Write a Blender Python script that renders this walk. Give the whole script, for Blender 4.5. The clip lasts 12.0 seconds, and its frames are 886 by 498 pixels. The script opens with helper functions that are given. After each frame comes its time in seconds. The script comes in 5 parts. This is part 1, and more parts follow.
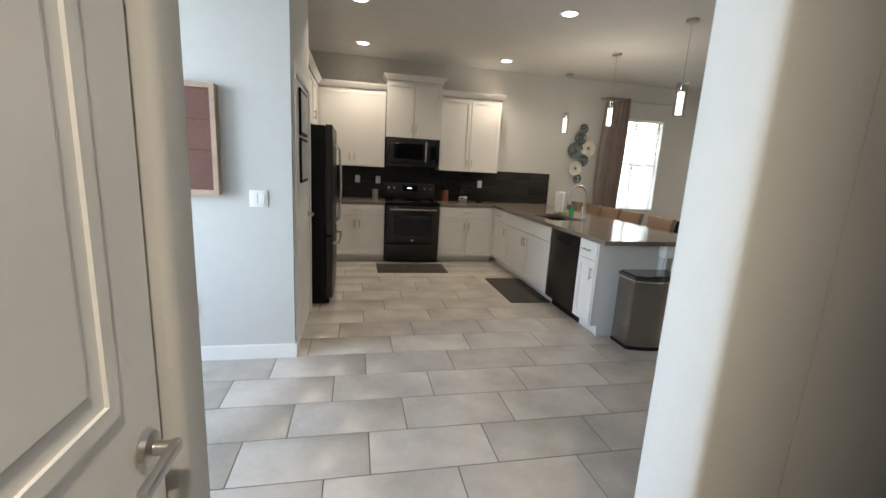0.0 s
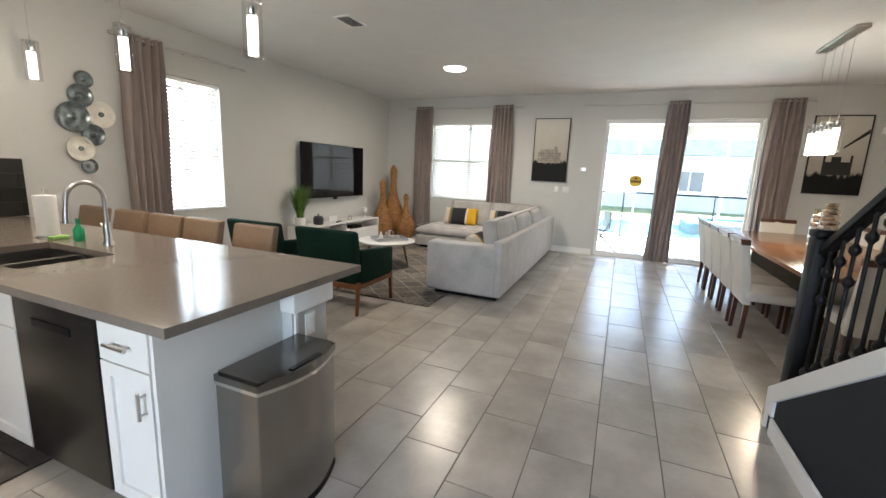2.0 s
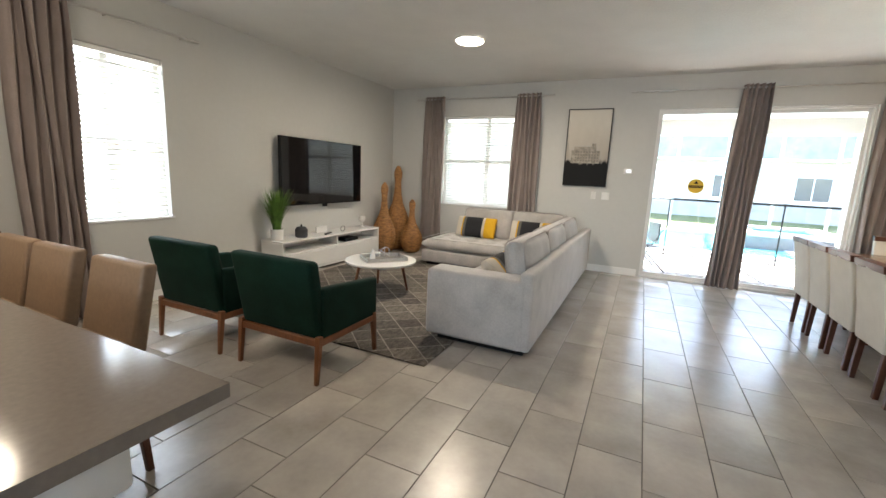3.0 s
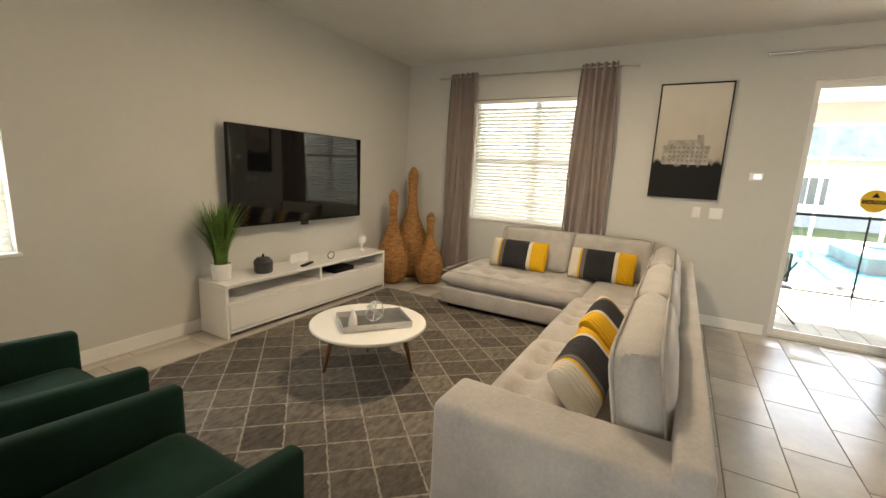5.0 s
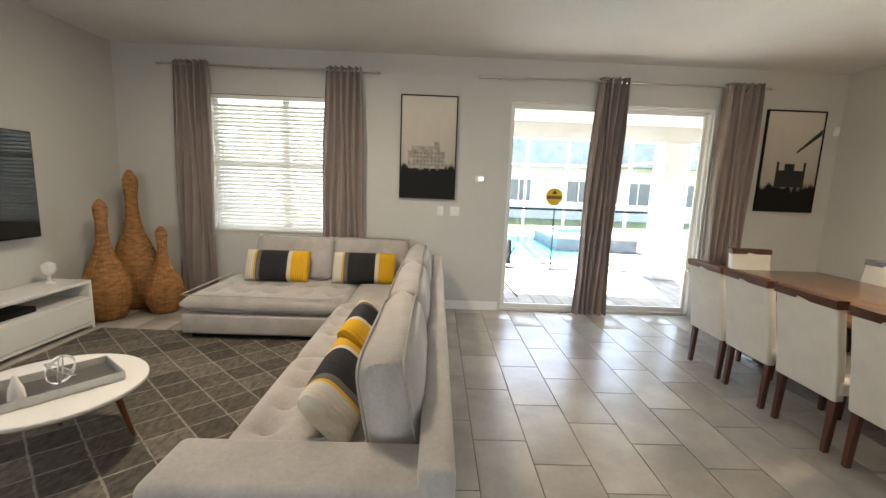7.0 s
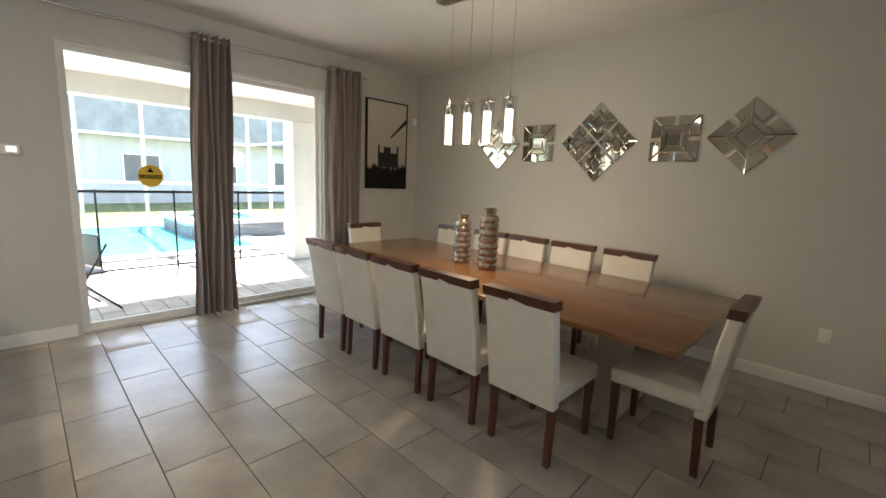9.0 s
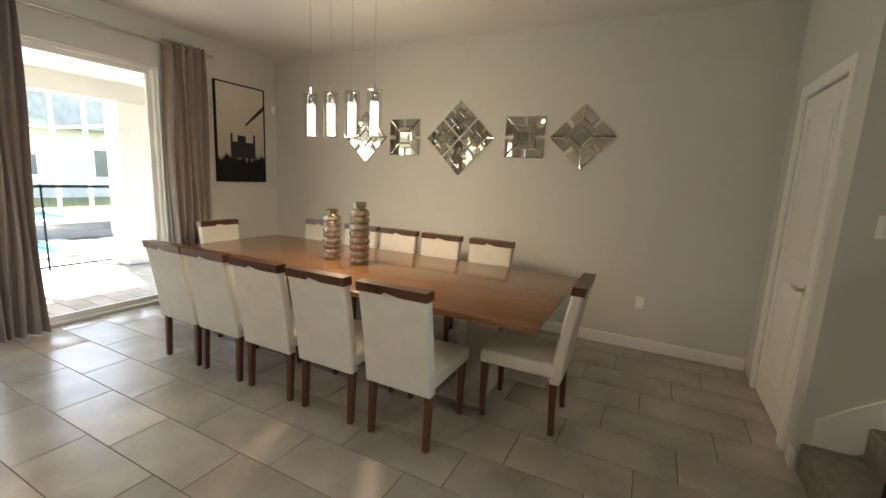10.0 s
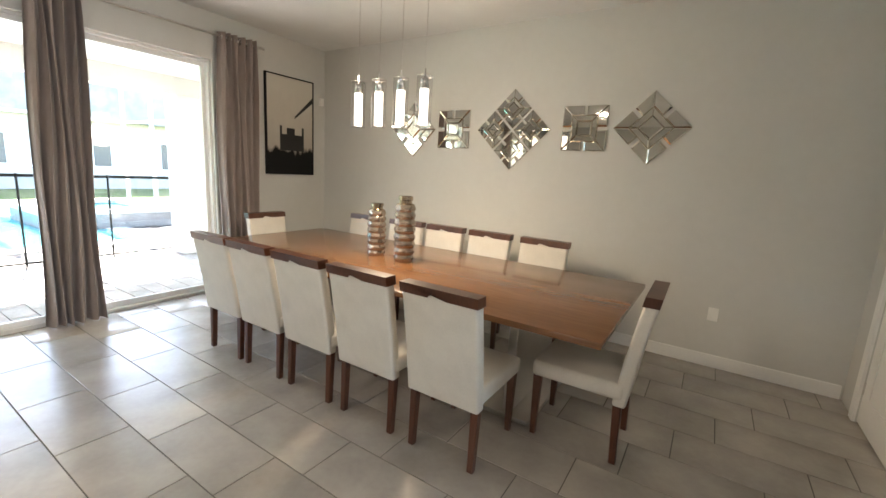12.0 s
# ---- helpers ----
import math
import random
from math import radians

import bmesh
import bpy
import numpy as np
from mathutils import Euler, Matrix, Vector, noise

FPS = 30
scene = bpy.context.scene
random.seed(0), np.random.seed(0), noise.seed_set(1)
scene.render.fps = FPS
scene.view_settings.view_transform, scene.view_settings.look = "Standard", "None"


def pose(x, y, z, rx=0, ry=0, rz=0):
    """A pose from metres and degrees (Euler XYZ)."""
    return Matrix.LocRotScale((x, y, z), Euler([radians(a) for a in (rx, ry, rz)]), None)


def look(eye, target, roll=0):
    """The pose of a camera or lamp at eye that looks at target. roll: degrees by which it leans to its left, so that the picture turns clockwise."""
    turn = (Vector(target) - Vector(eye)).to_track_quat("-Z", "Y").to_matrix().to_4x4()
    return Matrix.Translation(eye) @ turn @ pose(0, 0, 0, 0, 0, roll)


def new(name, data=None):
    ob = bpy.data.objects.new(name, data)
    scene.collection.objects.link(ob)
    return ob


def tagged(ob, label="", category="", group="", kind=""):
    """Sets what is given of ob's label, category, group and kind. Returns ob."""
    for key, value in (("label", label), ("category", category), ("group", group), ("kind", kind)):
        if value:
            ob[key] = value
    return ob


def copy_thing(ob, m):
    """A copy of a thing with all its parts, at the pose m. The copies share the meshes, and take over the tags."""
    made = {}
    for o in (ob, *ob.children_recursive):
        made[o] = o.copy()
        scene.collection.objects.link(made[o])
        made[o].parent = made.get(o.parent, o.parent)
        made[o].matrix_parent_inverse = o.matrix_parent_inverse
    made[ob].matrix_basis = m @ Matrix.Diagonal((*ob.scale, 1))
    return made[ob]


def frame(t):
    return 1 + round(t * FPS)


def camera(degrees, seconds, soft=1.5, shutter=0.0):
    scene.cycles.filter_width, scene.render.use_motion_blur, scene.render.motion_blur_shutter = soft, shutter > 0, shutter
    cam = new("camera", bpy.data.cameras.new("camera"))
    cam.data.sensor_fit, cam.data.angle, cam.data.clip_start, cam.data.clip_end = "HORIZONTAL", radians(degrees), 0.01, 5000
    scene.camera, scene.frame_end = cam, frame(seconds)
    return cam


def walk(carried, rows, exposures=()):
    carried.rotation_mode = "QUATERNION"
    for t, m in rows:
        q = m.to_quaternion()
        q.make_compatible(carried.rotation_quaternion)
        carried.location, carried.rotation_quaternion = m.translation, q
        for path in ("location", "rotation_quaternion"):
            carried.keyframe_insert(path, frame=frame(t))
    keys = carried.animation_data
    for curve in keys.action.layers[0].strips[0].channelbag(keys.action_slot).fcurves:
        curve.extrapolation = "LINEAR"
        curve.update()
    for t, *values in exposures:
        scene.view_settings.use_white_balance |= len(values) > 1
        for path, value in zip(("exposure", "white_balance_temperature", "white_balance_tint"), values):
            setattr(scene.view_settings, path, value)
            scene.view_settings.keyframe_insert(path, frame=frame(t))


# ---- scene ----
cam = camera(93.6, 12.0)
PATH = [
    (0, (-0.062, 0.226, 1.465), (0.348, 2.145, 1.075), 3.1),
    (0.5, (0.027, 0.845, 1.474), (0.889, 2.621, 1.153), 2.6),
    (1, (0.228, 1.344, 1.445), (1.583, 2.784, 1.146), 1.6),
    (1.5, (0.62, 1.674, 1.463), (2.292, 2.722, 1.136), 1.6),
    (2, (1.161, 2.006, 1.467), (2.975, 2.765, 1.104), 2.4),
    (2.5, (1.843, 2.23, 1.431), (3.655, 2.992, 1.063), 2.8),
    (3, (2.507, 2.475, 1.453), (4.289, 3.312, 1.101), 2.6),
    (3.5, (3.113, 2.734, 1.46), (4.845, 3.674, 1.118), 2.5),
    (3.7, (3.338, 2.843, 1.478), (5.051, 3.819, 1.143), 2.2),
    (5.5, (4.533, 3.411, 1.529), (6.261, 4.341, 1.142), 3.4),
    (6, (4.582, 3.323, 1.531), (6.424, 4.016, 1.173), 3.1),
    (6.5, (4.557, 3.336, 1.534), (6.506, 3.657, 1.216), 2.5),
    (8.3, (4.687, 2.765, 1.543), (6.42, 1.818, 1.227), 2.1),
    (8.5, (4.708, 2.739, 1.548), (6.352, 1.646, 1.227), 2.1),
    (9, (4.827, 2.711, 1.534), (6.205, 1.3, 1.205), 2.4),
    (9.5, (4.855, 2.716, 1.538), (5.966, 1.087, 1.203), 2.5),
    (10, (4.83, 2.7, 1.543), (5.713, 0.937, 1.206), 2.7),
    (10.5, (4.813, 2.691, 1.539), (5.559, 0.867, 1.199), 2.9),
    (11, (4.819, 2.711, 1.543), (5.555, 0.883, 1.198), 3.1),
    (11.5, (4.852, 2.719, 1.534), (5.707, 0.945, 1.188), 3.1),
    (12, (4.978, 2.526, 1.516), (6.036, 0.868, 1.152), 3.3),
]
walk(cam, [(t, look(eye, target, roll)) for t, eye, target, roll in PATH], [
    (0, 3.4, 6500, 10), (0.5, 3.35, 6400, 10), (1.5, 3.85, 6300, 10), (2.5, 3.95, 6200, 10), (3.5, 3.85, 7100, 10), (5.5, 3.8, 8000, 10),
    (6.5, 3.8, 7100, 10), (8.5, 3.25, 6600, 10), (9.5, 3.25, 7400, 10), (10.5, 3.95, 7500, 10), (12, 4.0, 6700, 10)])

# ---- world, sun, lights ----
world = bpy.data.worlds.new("world")
scene.world = world
world.use_nodes = True
wn = world.node_tree.nodes
sky = wn.new("ShaderNodeTexSky")
sky.sky_type, sky.sun_disc = 'NISHITA', False
sky.sun_elevation, sky.sun_rotation = radians(55), radians(105)
world.node_tree.links.new(sky.outputs[0], wn["Background"].inputs[0])
wn["Background"].inputs[1].default_value = 0.15


def lamp(name, kind, m, energy, color=(1, 1, 1), **kw):
    d = bpy.data.lights.new(name, kind)
    d.energy, d.color = energy, color
    ob = new(name, d)
    ob.matrix_world = m
    return ob, d


_, sun = lamp("sun", 'SUN', look((0, 0, 0), (-0.56, 0.15, -0.83)), 5.0, (1.0, 0.95, 0.88))
sun.angle = radians(0.6)


def area(name, eye, target, sx, sy, energy, color):
    ob, d = lamp(name, 'AREA', look(eye, target), energy, color)
    d.shape, d.size, d.size_y = 'RECTANGLE', sx, sy
    ob.visible_camera = True
    return ob


# daylight behind the two blinds and in the hall window
area("daylight_window_east", (9.95, 5.08, 1.7), (5, 5.08, 1.2), 1.6, 1.5, 1.6, (0.9, 0.96, 1.0))
area("daylight_window_north", (4.83, 7.3, 1.66), (4.83, 3, 1.0), 0.85, 1.5, 5, (0.9, 0.96, 1.0))
area("daylight_hall", (-2.97, 2.1, 1.6), (0, 1.6, 1.2), 1.5, 1.5, 10, (0.74, 0.86, 1.0))
LAMP = (1.0, 0.86, 0.68)
CAN_W, DISC_W, CHAN_W = 0.9, 4.1, 3.1

# ---- materials ----


def mat(name, color, rough=0.5, metal=0.0, var=0.08, scale=3.0, bump=0.0, bscale=120.0, dark=None, spec=0.5, coat=0.0,
        sheen=0.0, rvar=0.0, rand=0.0, stretch=(1, 1, 1), fine=0.35):
    m = bpy.data.materials.new(name)
    m.use_nodes = True
    n, l = m.node_tree.nodes, m.node_tree.links
    b = n["Principled BSDF"]
    tc = n.new("ShaderNodeTexCoord")
    mp = n.new("ShaderNodeMapping")
    mp.inputs["Scale"].default_value = stretch
    l.new(tc.outputs["Object"], mp.inputs[0])
    big = n.new("ShaderNodeTexNoise")
    big.inputs["Scale"].default_value, big.inputs["Detail"].default_value = scale, 6
    small = n.new("ShaderNodeTexNoise")
    small.inputs["Scale"].default_value, small.inputs["Detail"].default_value = scale * 14, 3
    add = n.new("ShaderNodeMath")
    add.operation = 'MULTIPLY_ADD'
    add.inputs[1].default_value, add.inputs[2].default_value = fine, 0.0
    l.new(mp.outputs[0], big.inputs[0])
    l.new(mp.outputs[0], small.inputs[0])
    l.new(small.outputs[0], add.inputs[0])
    mixf = n.new("ShaderNodeMath")
    mixf.operation = 'MULTIPLY_ADD'
    mixf.inputs[1].default_value = 1 - fine
    l.new(big.outputs[0], mixf.inputs[0])
    l.new(add.outputs[0], mixf.inputs[2])
    fac = mixf.outputs[0]
    if rand:
        oi = n.new("ShaderNodeObjectInfo")
        addr = n.new("ShaderNodeMath")
        addr.operation = 'MULTIPLY_ADD'
        addr.inputs[1].default_value = rand
        l.new(oi.outputs["Random"], addr.inputs[0])
        l.new(fac, addr.inputs[2])
        sub = n.new("ShaderNodeMath")
        sub.operation = 'SUBTRACT'
        sub.inputs[1].default_value = rand / 2
        l.new(addr.outputs[0], sub.inputs[0])
        fac = sub.outputs[0]
        off = n.new("ShaderNodeVectorMath")
        off.operation = 'SCALE'
        off.inputs[0].default_value = (37, 91, 53)
        l.new(oi.outputs["Random"], off.inputs["Scale"])
        l.new(off.outputs[0], mp.inputs["Location"])
    ramp = n.new("ShaderNodeValToRGB")
    c = Vector(color)
    d = Vector(dark) if dark else c * (1 - 2.2 * var)
    e = Vector(tuple(min(1, v * (1 + 1.6 * var)) for v in color))
    ramp.color_ramp.elements[0].position, ramp.color_ramp.elements[1].position = 0.3, 0.7
    ramp.color_ramp.elements[0].color, ramp.color_ramp.elements[1].color = (*d, 1), (*e, 1)
    l.new(fac, ramp.inputs[0])
    l.new(ramp.outputs[0], b.inputs["Base Color"])
    b.inputs["Roughness"].default_value, b.inputs["Metallic"].default_value = rough, metal
    b.inputs["Specular IOR Level"].default_value, b.inputs["Coat Weight"].default_value = spec, coat
    if sheen:
        b.inputs["Sheen Weight"].default_value, b.inputs["Sheen Roughness"].default_value = sheen, 0.4
    if rvar:
        r = n.new("ShaderNodeMapRange")
        r.inputs[1].default_value, r.inputs[2].default_value = 0.3, 0.7
        r.inputs[3].default_value, r.inputs[4].default_value = max(0.02, rough - rvar), rough + rvar
        l.new(fac, r.inputs[0])
        l.new(r.outputs[0], b.inputs["Roughness"])
    if bump:
        bn = n.new("ShaderNodeTexNoise")
        bn.inputs["Scale"].default_value, bn.inputs["Detail"].default_value = bscale, 3
        l.new(mp.outputs[0], bn.inputs[0])
        bp = n.new("ShaderNodeBump")
        bp.inputs["Strength"].default_value, bp.inputs["Distance"].default_value = bump, 0.01
        l.new(bn.outputs[0], bp.inputs["Height"])
        l.new(bp.outputs[0], b.inputs["Normal"])
    return m


def glow(name, color, strength):
    m = mat(name, color, 0.4)
    b = m.node_tree.nodes["Principled BSDF"]
    b.inputs["Emission Color"].default_value, b.inputs["Emission Strength"].default_value = (*color, 1), strength
    return m


def glassy(name, color=(1, 1, 1), rough=0.0, thin=0.9):
    """A thin pane: clear, with a mirror gloss by Fresnel."""
    m = bpy.data.materials.new(name)
    m.use_nodes = True
    n, l = m.node_tree.nodes, m.node_tree.links
    n.remove(n["Principled BSDF"])
    tr, gl, mx, lw = (n.new("ShaderNodeBsdfTransparent"), n.new("ShaderNodeBsdfGlossy"), n.new("ShaderNodeMixShader"),
                      n.new("ShaderNodeLayerWeight"))
    pw, fr = n.new("ShaderNodeMath"), n.new("ShaderNodeMath")
    pw.operation, fr.operation = 'POWER', 'MULTIPLY_ADD'
    pw.inputs[1].default_value, fr.inputs[1].default_value, fr.inputs[2].default_value = 4.0, 0.8, 0.04
    l.new(lw.outputs["Facing"], pw.inputs[0])
    l.new(pw.outputs[0], fr.inputs[0])
    tr.inputs[0].default_value = (*[v * thin for v in color], 1)
    gl.inputs["Roughness"].default_value = rough
    l.new(fr.outputs[0], mx.inputs[0])
    l.new(tr.outputs[0], mx.inputs[1])
    l.new(gl.outputs[0], mx.inputs[2])
    l.new(mx.outputs[0], n["Material Output"].inputs[0])
    return m


WALL = mat("wall_paint", (0.56, 0.555, 0.53), 0.75, var=0.02, scale=1.2, bump=0.12, bscale=90)
CEIL = mat("ceiling_paint", (0.68, 0.675, 0.66), 0.9, var=0.02, bump=0.35, bscale=45)
NAVY = mat("navy_paint", (0.013, 0.017, 0.022), 0.6, var=0.06, bump=0.1, spec=0.25)
TRIM = mat("white_trim_paint", (0.78, 0.77, 0.75), 0.35, var=0.02)
TILE = mat("floor_tile", (0.415, 0.38, 0.342), 0.265, var=0.13, scale=2.2, bump=0.012, bscale=9, rand=0.1, fine=0.12)
GROUT = mat("grout", (0.1, 0.09, 0.08), 0.9, var=0.1, bump=0.3)
CAB = mat("cabinet_paint", (0.77, 0.745, 0.71), 0.38, var=0.015)
QUARTZ = mat("counter_quartz", (0.2, 0.166, 0.138), 0.13, var=0.05, scale=60, rvar=0.02)
SPLASH = mat("backsplash_tile", (0.02, 0.019, 0.018), 0.32, spec=0.3, var=0.2, rand=0.3)
STEEL = mat("brushed_steel", (0.55, 0.53, 0.51), 0.28, 1.0, var=0.04, stretch=(1, 1, 30), scale=8)
DSTEEL = mat("dark_stainless", (0.05, 0.047, 0.044), 0.32, 0.85, var=0.06, stretch=(1, 1, 20), scale=6)
CHROME = mat("chrome", (0.75, 0.74, 0.72), 0.12, 1.0, var=0.02)
BLACK = mat("black_gloss", (0.004, 0.004, 0.005), 0.045, var=0.1)
BLACKM = mat("black_matt", (0.006, 0.006, 0.0065), 0.5, var=0.1, bump=0.05, spec=0.2)
IRON = mat("black_iron", (0.01, 0.01, 0.011), 0.4, 0.2, var=0.15, bump=0.08, spec=0.25)
WHITE = mat("white_lacquer", (0.8, 0.79, 0.77), 0.25, var=0.015)
PLAST = mat("white_plastic", (0.8, 0.79, 0.76), 0.4, var=0.01)
VELVET = mat("grey_velvet", (0.43, 0.402, 0.378), 0.85, var=0.1, scale=5, bump=0.15, bscale=300, sheen=0.35)
GREEN = mat("green_velvet", (0.004, 0.024, 0.016), 0.8, var=0.18, scale=5, bump=0.15, bscale=300, sheen=0.04, spec=0.15)
WALNUT = mat("walnut", (0.2, 0.075, 0.03), 0.35, var=0.2, scale=5, stretch=(1, 1, 0.12), rvar=0.06)
DWOOD = mat("dark_wood", (0.085, 0.03, 0.016), 0.32, var=0.25, scale=6, stretch=(1, 1, 0.12))
TABLE = mat("table_wood", (0.2, 0.09, 0.036), 0.22, var=0.16, scale=4, stretch=(0.1, 1, 1), rvar=0.05, coat=0.2)
CREAM = mat("cream_cloth", (0.66, 0.63, 0.575), 0.9, var=0.04, scale=8, bump=0.25, bscale=350, sheen=0.15)
TAN = mat("tan_leather", (0.2, 0.13, 0.08), 0.5, var=0.12, bump=0.15, bscale=160)
CURT = mat("taupe_curtain", (0.3, 0.245, 0.225), 0.9, var=0.06, scale=6, bump=0.2, bscale=260, sheen=0.2)
WICKER = mat("wicker", (0.36, 0.17, 0.055), 0.65, var=0.3, scale=14, bump=0.6, bscale=90, stretch=(1, 1, 2.5))
LEAF = mat("leaf", (0.1, 0.2, 0.03), 0.5, var=0.35, scale=9)
MAT = mat("dark_mat", (0.04, 0.032, 0.028), 0.8, var=0.25, scale=9, bump=0.3)
MIRROR = mat("mirror", (0.68, 0.66, 0.6), 0.03, 1.0, var=0.01)
CARPET = mat("stair_carpet", (0.3, 0.27, 0.24), 0.95, var=0.12, scale=20, bump=0.5, bscale=250)
PAVER = mat("paver", (0.4, 0.37, 0.34), 0.85, var=0.15, bump=0.3, rand=0.2)
STUCCO = mat("stucco", (0.68, 0.67, 0.64), 0.9, var=0.04, bump=0.4, bscale=60)
CAGE = mat("white_aluminium", (0.8, 0.8, 0.79), 0.4, var=0.02)
GRASS = mat("grass", (0.15, 0.19, 0.05), 0.9, var=0.3, scale=2, bump=0.8, bscale=60)
WATER = mat("pool_water", (0.08, 0.46, 0.5), 0.08, var=0.1, bump=0.15, bscale=4)
ROOF = mat("grey_roof", (0.3, 0.31, 0.33), 0.85, var=0.15, bump=0.4)
FAR = mat("far_stucco", (0.55, 0.54, 0.52), 0.9, var=0.05)
DGLASS = mat("dark_window", (0.1, 0.115, 0.13), 0.08, var=0.1)
GLASS = glassy("clear_glass")
LED = glow("led_diffuser", (1.0, 0.9, 0.76), 1.4)
BULB = glow("lamp_diffuser", (1.0, 0.9, 0.76), 0.26)
GOLD = mat("bronze_metal", (0.5, 0.4, 0.29), 0.2, 1.0, var=0.05)
VASE = mat("bronze_ceramic", (0.42, 0.36, 0.31), 0.2, 0.85, var=0.15, scale=9)
YELLOW = mat("yellow_sticker", (0.75, 0.47, 0.02), 0.5, var=0.03)
GREYC = mat("charcoal_cloth", (0.035, 0.035, 0.04), 0.9, var=0.15, bump=0.2)

# ---- helpers for shapes ----


def box(bm, x0, y0, z0, x1, y1, z1):
    v = [bm.verts.new(p) for p in ((x0, y0, z0), (x1, y0, z0), (x1, y1, z0), (x0, y1, z0),
                                   (x0, y0, z1), (x1, y0, z1), (x1, y1, z1), (x0, y1, z1))]
    for f in ((3, 2, 1, 0), (4, 5, 6, 7), (0, 1, 5, 4), (1, 2, 6, 5), (2, 3, 7, 6), (3, 0, 4, 7)):
        bm.faces.new([v[i] for i in f])
    return bm


def boxes(*bs):
    bm = bmesh.new()
    for b in bs:
        box(bm, *b)
    return bm


def rbox(x0, y0, z0, x1, y1, z1, r=0.01, seg=2):
    bm = boxes((x0, y0, z0, x1, y1, z1))
    bmesh.ops.bevel(bm, geom=bm.edges[:], offset=r, segments=seg, affect='EDGES', profile=0.5)
    return bm


def lathe(profile, seg=24, x=0, y=0):
    bm = bmesh.new()
    rings = []
    for r, z in profile:
        rings.append([bm.verts.new((x + r * math.cos(2 * math.pi * i / seg), y + r * math.sin(2 * math.pi * i / seg), z)) for i in range(seg)])
    for a, b in zip(rings, rings[1:]):
        for i in range(seg):
            j = (i + 1) % seg
            bm.faces.new((a[i], a[j], b[j], b[i]))
    bm.faces.new(rings[0][::-1])
    bm.faces.new(rings[-1])
    return bm


def bar(a, b, r0, r1=None, seg=10, bm=None):
    """A round rod from a to b."""
    bm = bm or bmesh.new()
    a, b, r1 = Vector(a), Vector(b), r0 if r1 is None else r1
    q = (b - a).to_track_quat('Z', 'Y')
    ends = []
    for p, r in ((a, r0), (b, r1)):
        ends.append([bm.verts.new(p + q @ Vector((r * math.cos(2 * math.pi * i / seg), r * math.sin(2 * math.pi * i / seg), 0))) for i in range(seg)])
    for i in range(seg):
        j = (i + 1) % seg
        bm.faces.new((ends[0][i], ends[0][j], ends[1][j], ends[1][i]))
    bm.faces.new(ends[0][::-1])
    bm.faces.new(ends[1])
    return bm


def tube(points, r, seg=10):
    bm = bmesh.new()
    pts = [Vector(p) for p in points]
    rings = []
    for i, p in enumerate(pts):
        d = pts[min(i + 1, len(pts) - 1)] - pts[max(i - 1, 0)]
        q = d.to_track_quat('Z', 'Y')
        rings.append([bm.verts.new(p + q @ Vector((r * math.cos(2 * math.pi * k / seg), r * math.sin(2 * math.pi * k / seg), 0))) for k in range(seg)])
    for a, b in zip(rings, rings[1:]):
        best = min(range(seg), key=lambda s: sum((a[k].co - b[(k + s) % seg].co).length for k in range(seg)))
        for k in range(seg):
            j = (k + 1) % seg
            bm.faces.new((a[k], a[j], b[(j + best) % seg], b[(k + best) % seg]))
    bm.faces.new(rings[0][::-1])
    bm.faces.new(rings[-1])
    return bm


def taper(x, y, z0, z1, s0, s1, dx=0, dy=0):
    """A square leg, s0 wide at its foot and s1 at its top, which leans by dx, dy."""
    bm = bmesh.new()
    lo = [bm.verts.new((x + dx + a * s0 / 2, y + dy + b * s0 / 2, z0)) for a, b in ((-1, -1), (1, -1), (1, 1), (-1, 1))]
    hi = [bm.verts.new((x + a * s1 / 2, y + b * s1 / 2, z1)) for a, b in ((-1, -1), (1, -1), (1, 1), (-1, 1))]
    bm.faces.new(lo[::-1])
    bm.faces.new(hi)
    for i in range(4):
        j = (i + 1) % 4
        bm.faces.new((lo[i], lo[j], hi[j], hi[i]))
    bmesh.ops.bevel(bm, geom=bm.edges[:], offset=0.004, segments=1, affect='EDGES')
    return bm


def puff(w, d, h, n=14, p=6, tufts=(), depth=0.03):
    """A stuffed cushion about its centre, with dents at the tufts."""
    bm = bmesh.new()
    sides = []
    for s in (1, -1):
        g = []
        for i in range(n + 1):
            row = []
            for j in range(n + 1):
                a, b = math.sin(math.pi * (i / n - 0.5)), math.sin(math.pi * (j / n - 0.5))
                k = max(0.0, (1 - abs(a) ** p)) ** 0.5 * max(0.0, (1 - abs(b) ** p)) ** 0.5
                x, y = a * w / 2, b * d / 2
                z = s * h / 2 * (0.12 + 0.88 * k)
                if s > 0:
                    z -= sum(depth * math.exp(-((x - tx) ** 2 + (y - ty) ** 2) / 0.0035) for tx, ty in tufts)
                row.append(bm.verts.new((x, y, z)))
            g.append(row)
        sides.append(g)
        for i in range(n):
            for j in range(n):
                f = (g[i][j], g[i + 1][j], g[i + 1][j + 1], g[i][j + 1])
                bm.faces.new(f if s > 0 else f[::-1])
    t, u = sides
    rim = lambda g: [g[i][0] for i in range(n)] + [g[n][j] for j in range(n)] + [g[i][n] for i in range(n, 0, -1)] + [g[0][j] for j in range(n, 0, -1)]
    a, b = rim(t), rim(u)
    for i in range(len(a)):
        j = (i + 1) % len(a)
        bm.faces.new((a[j], a[i], b[i], b[j]))
    return bm


def moved(bm, m):
    bmesh.ops.transform(bm, matrix=m, verts=bm.verts)
    return bm


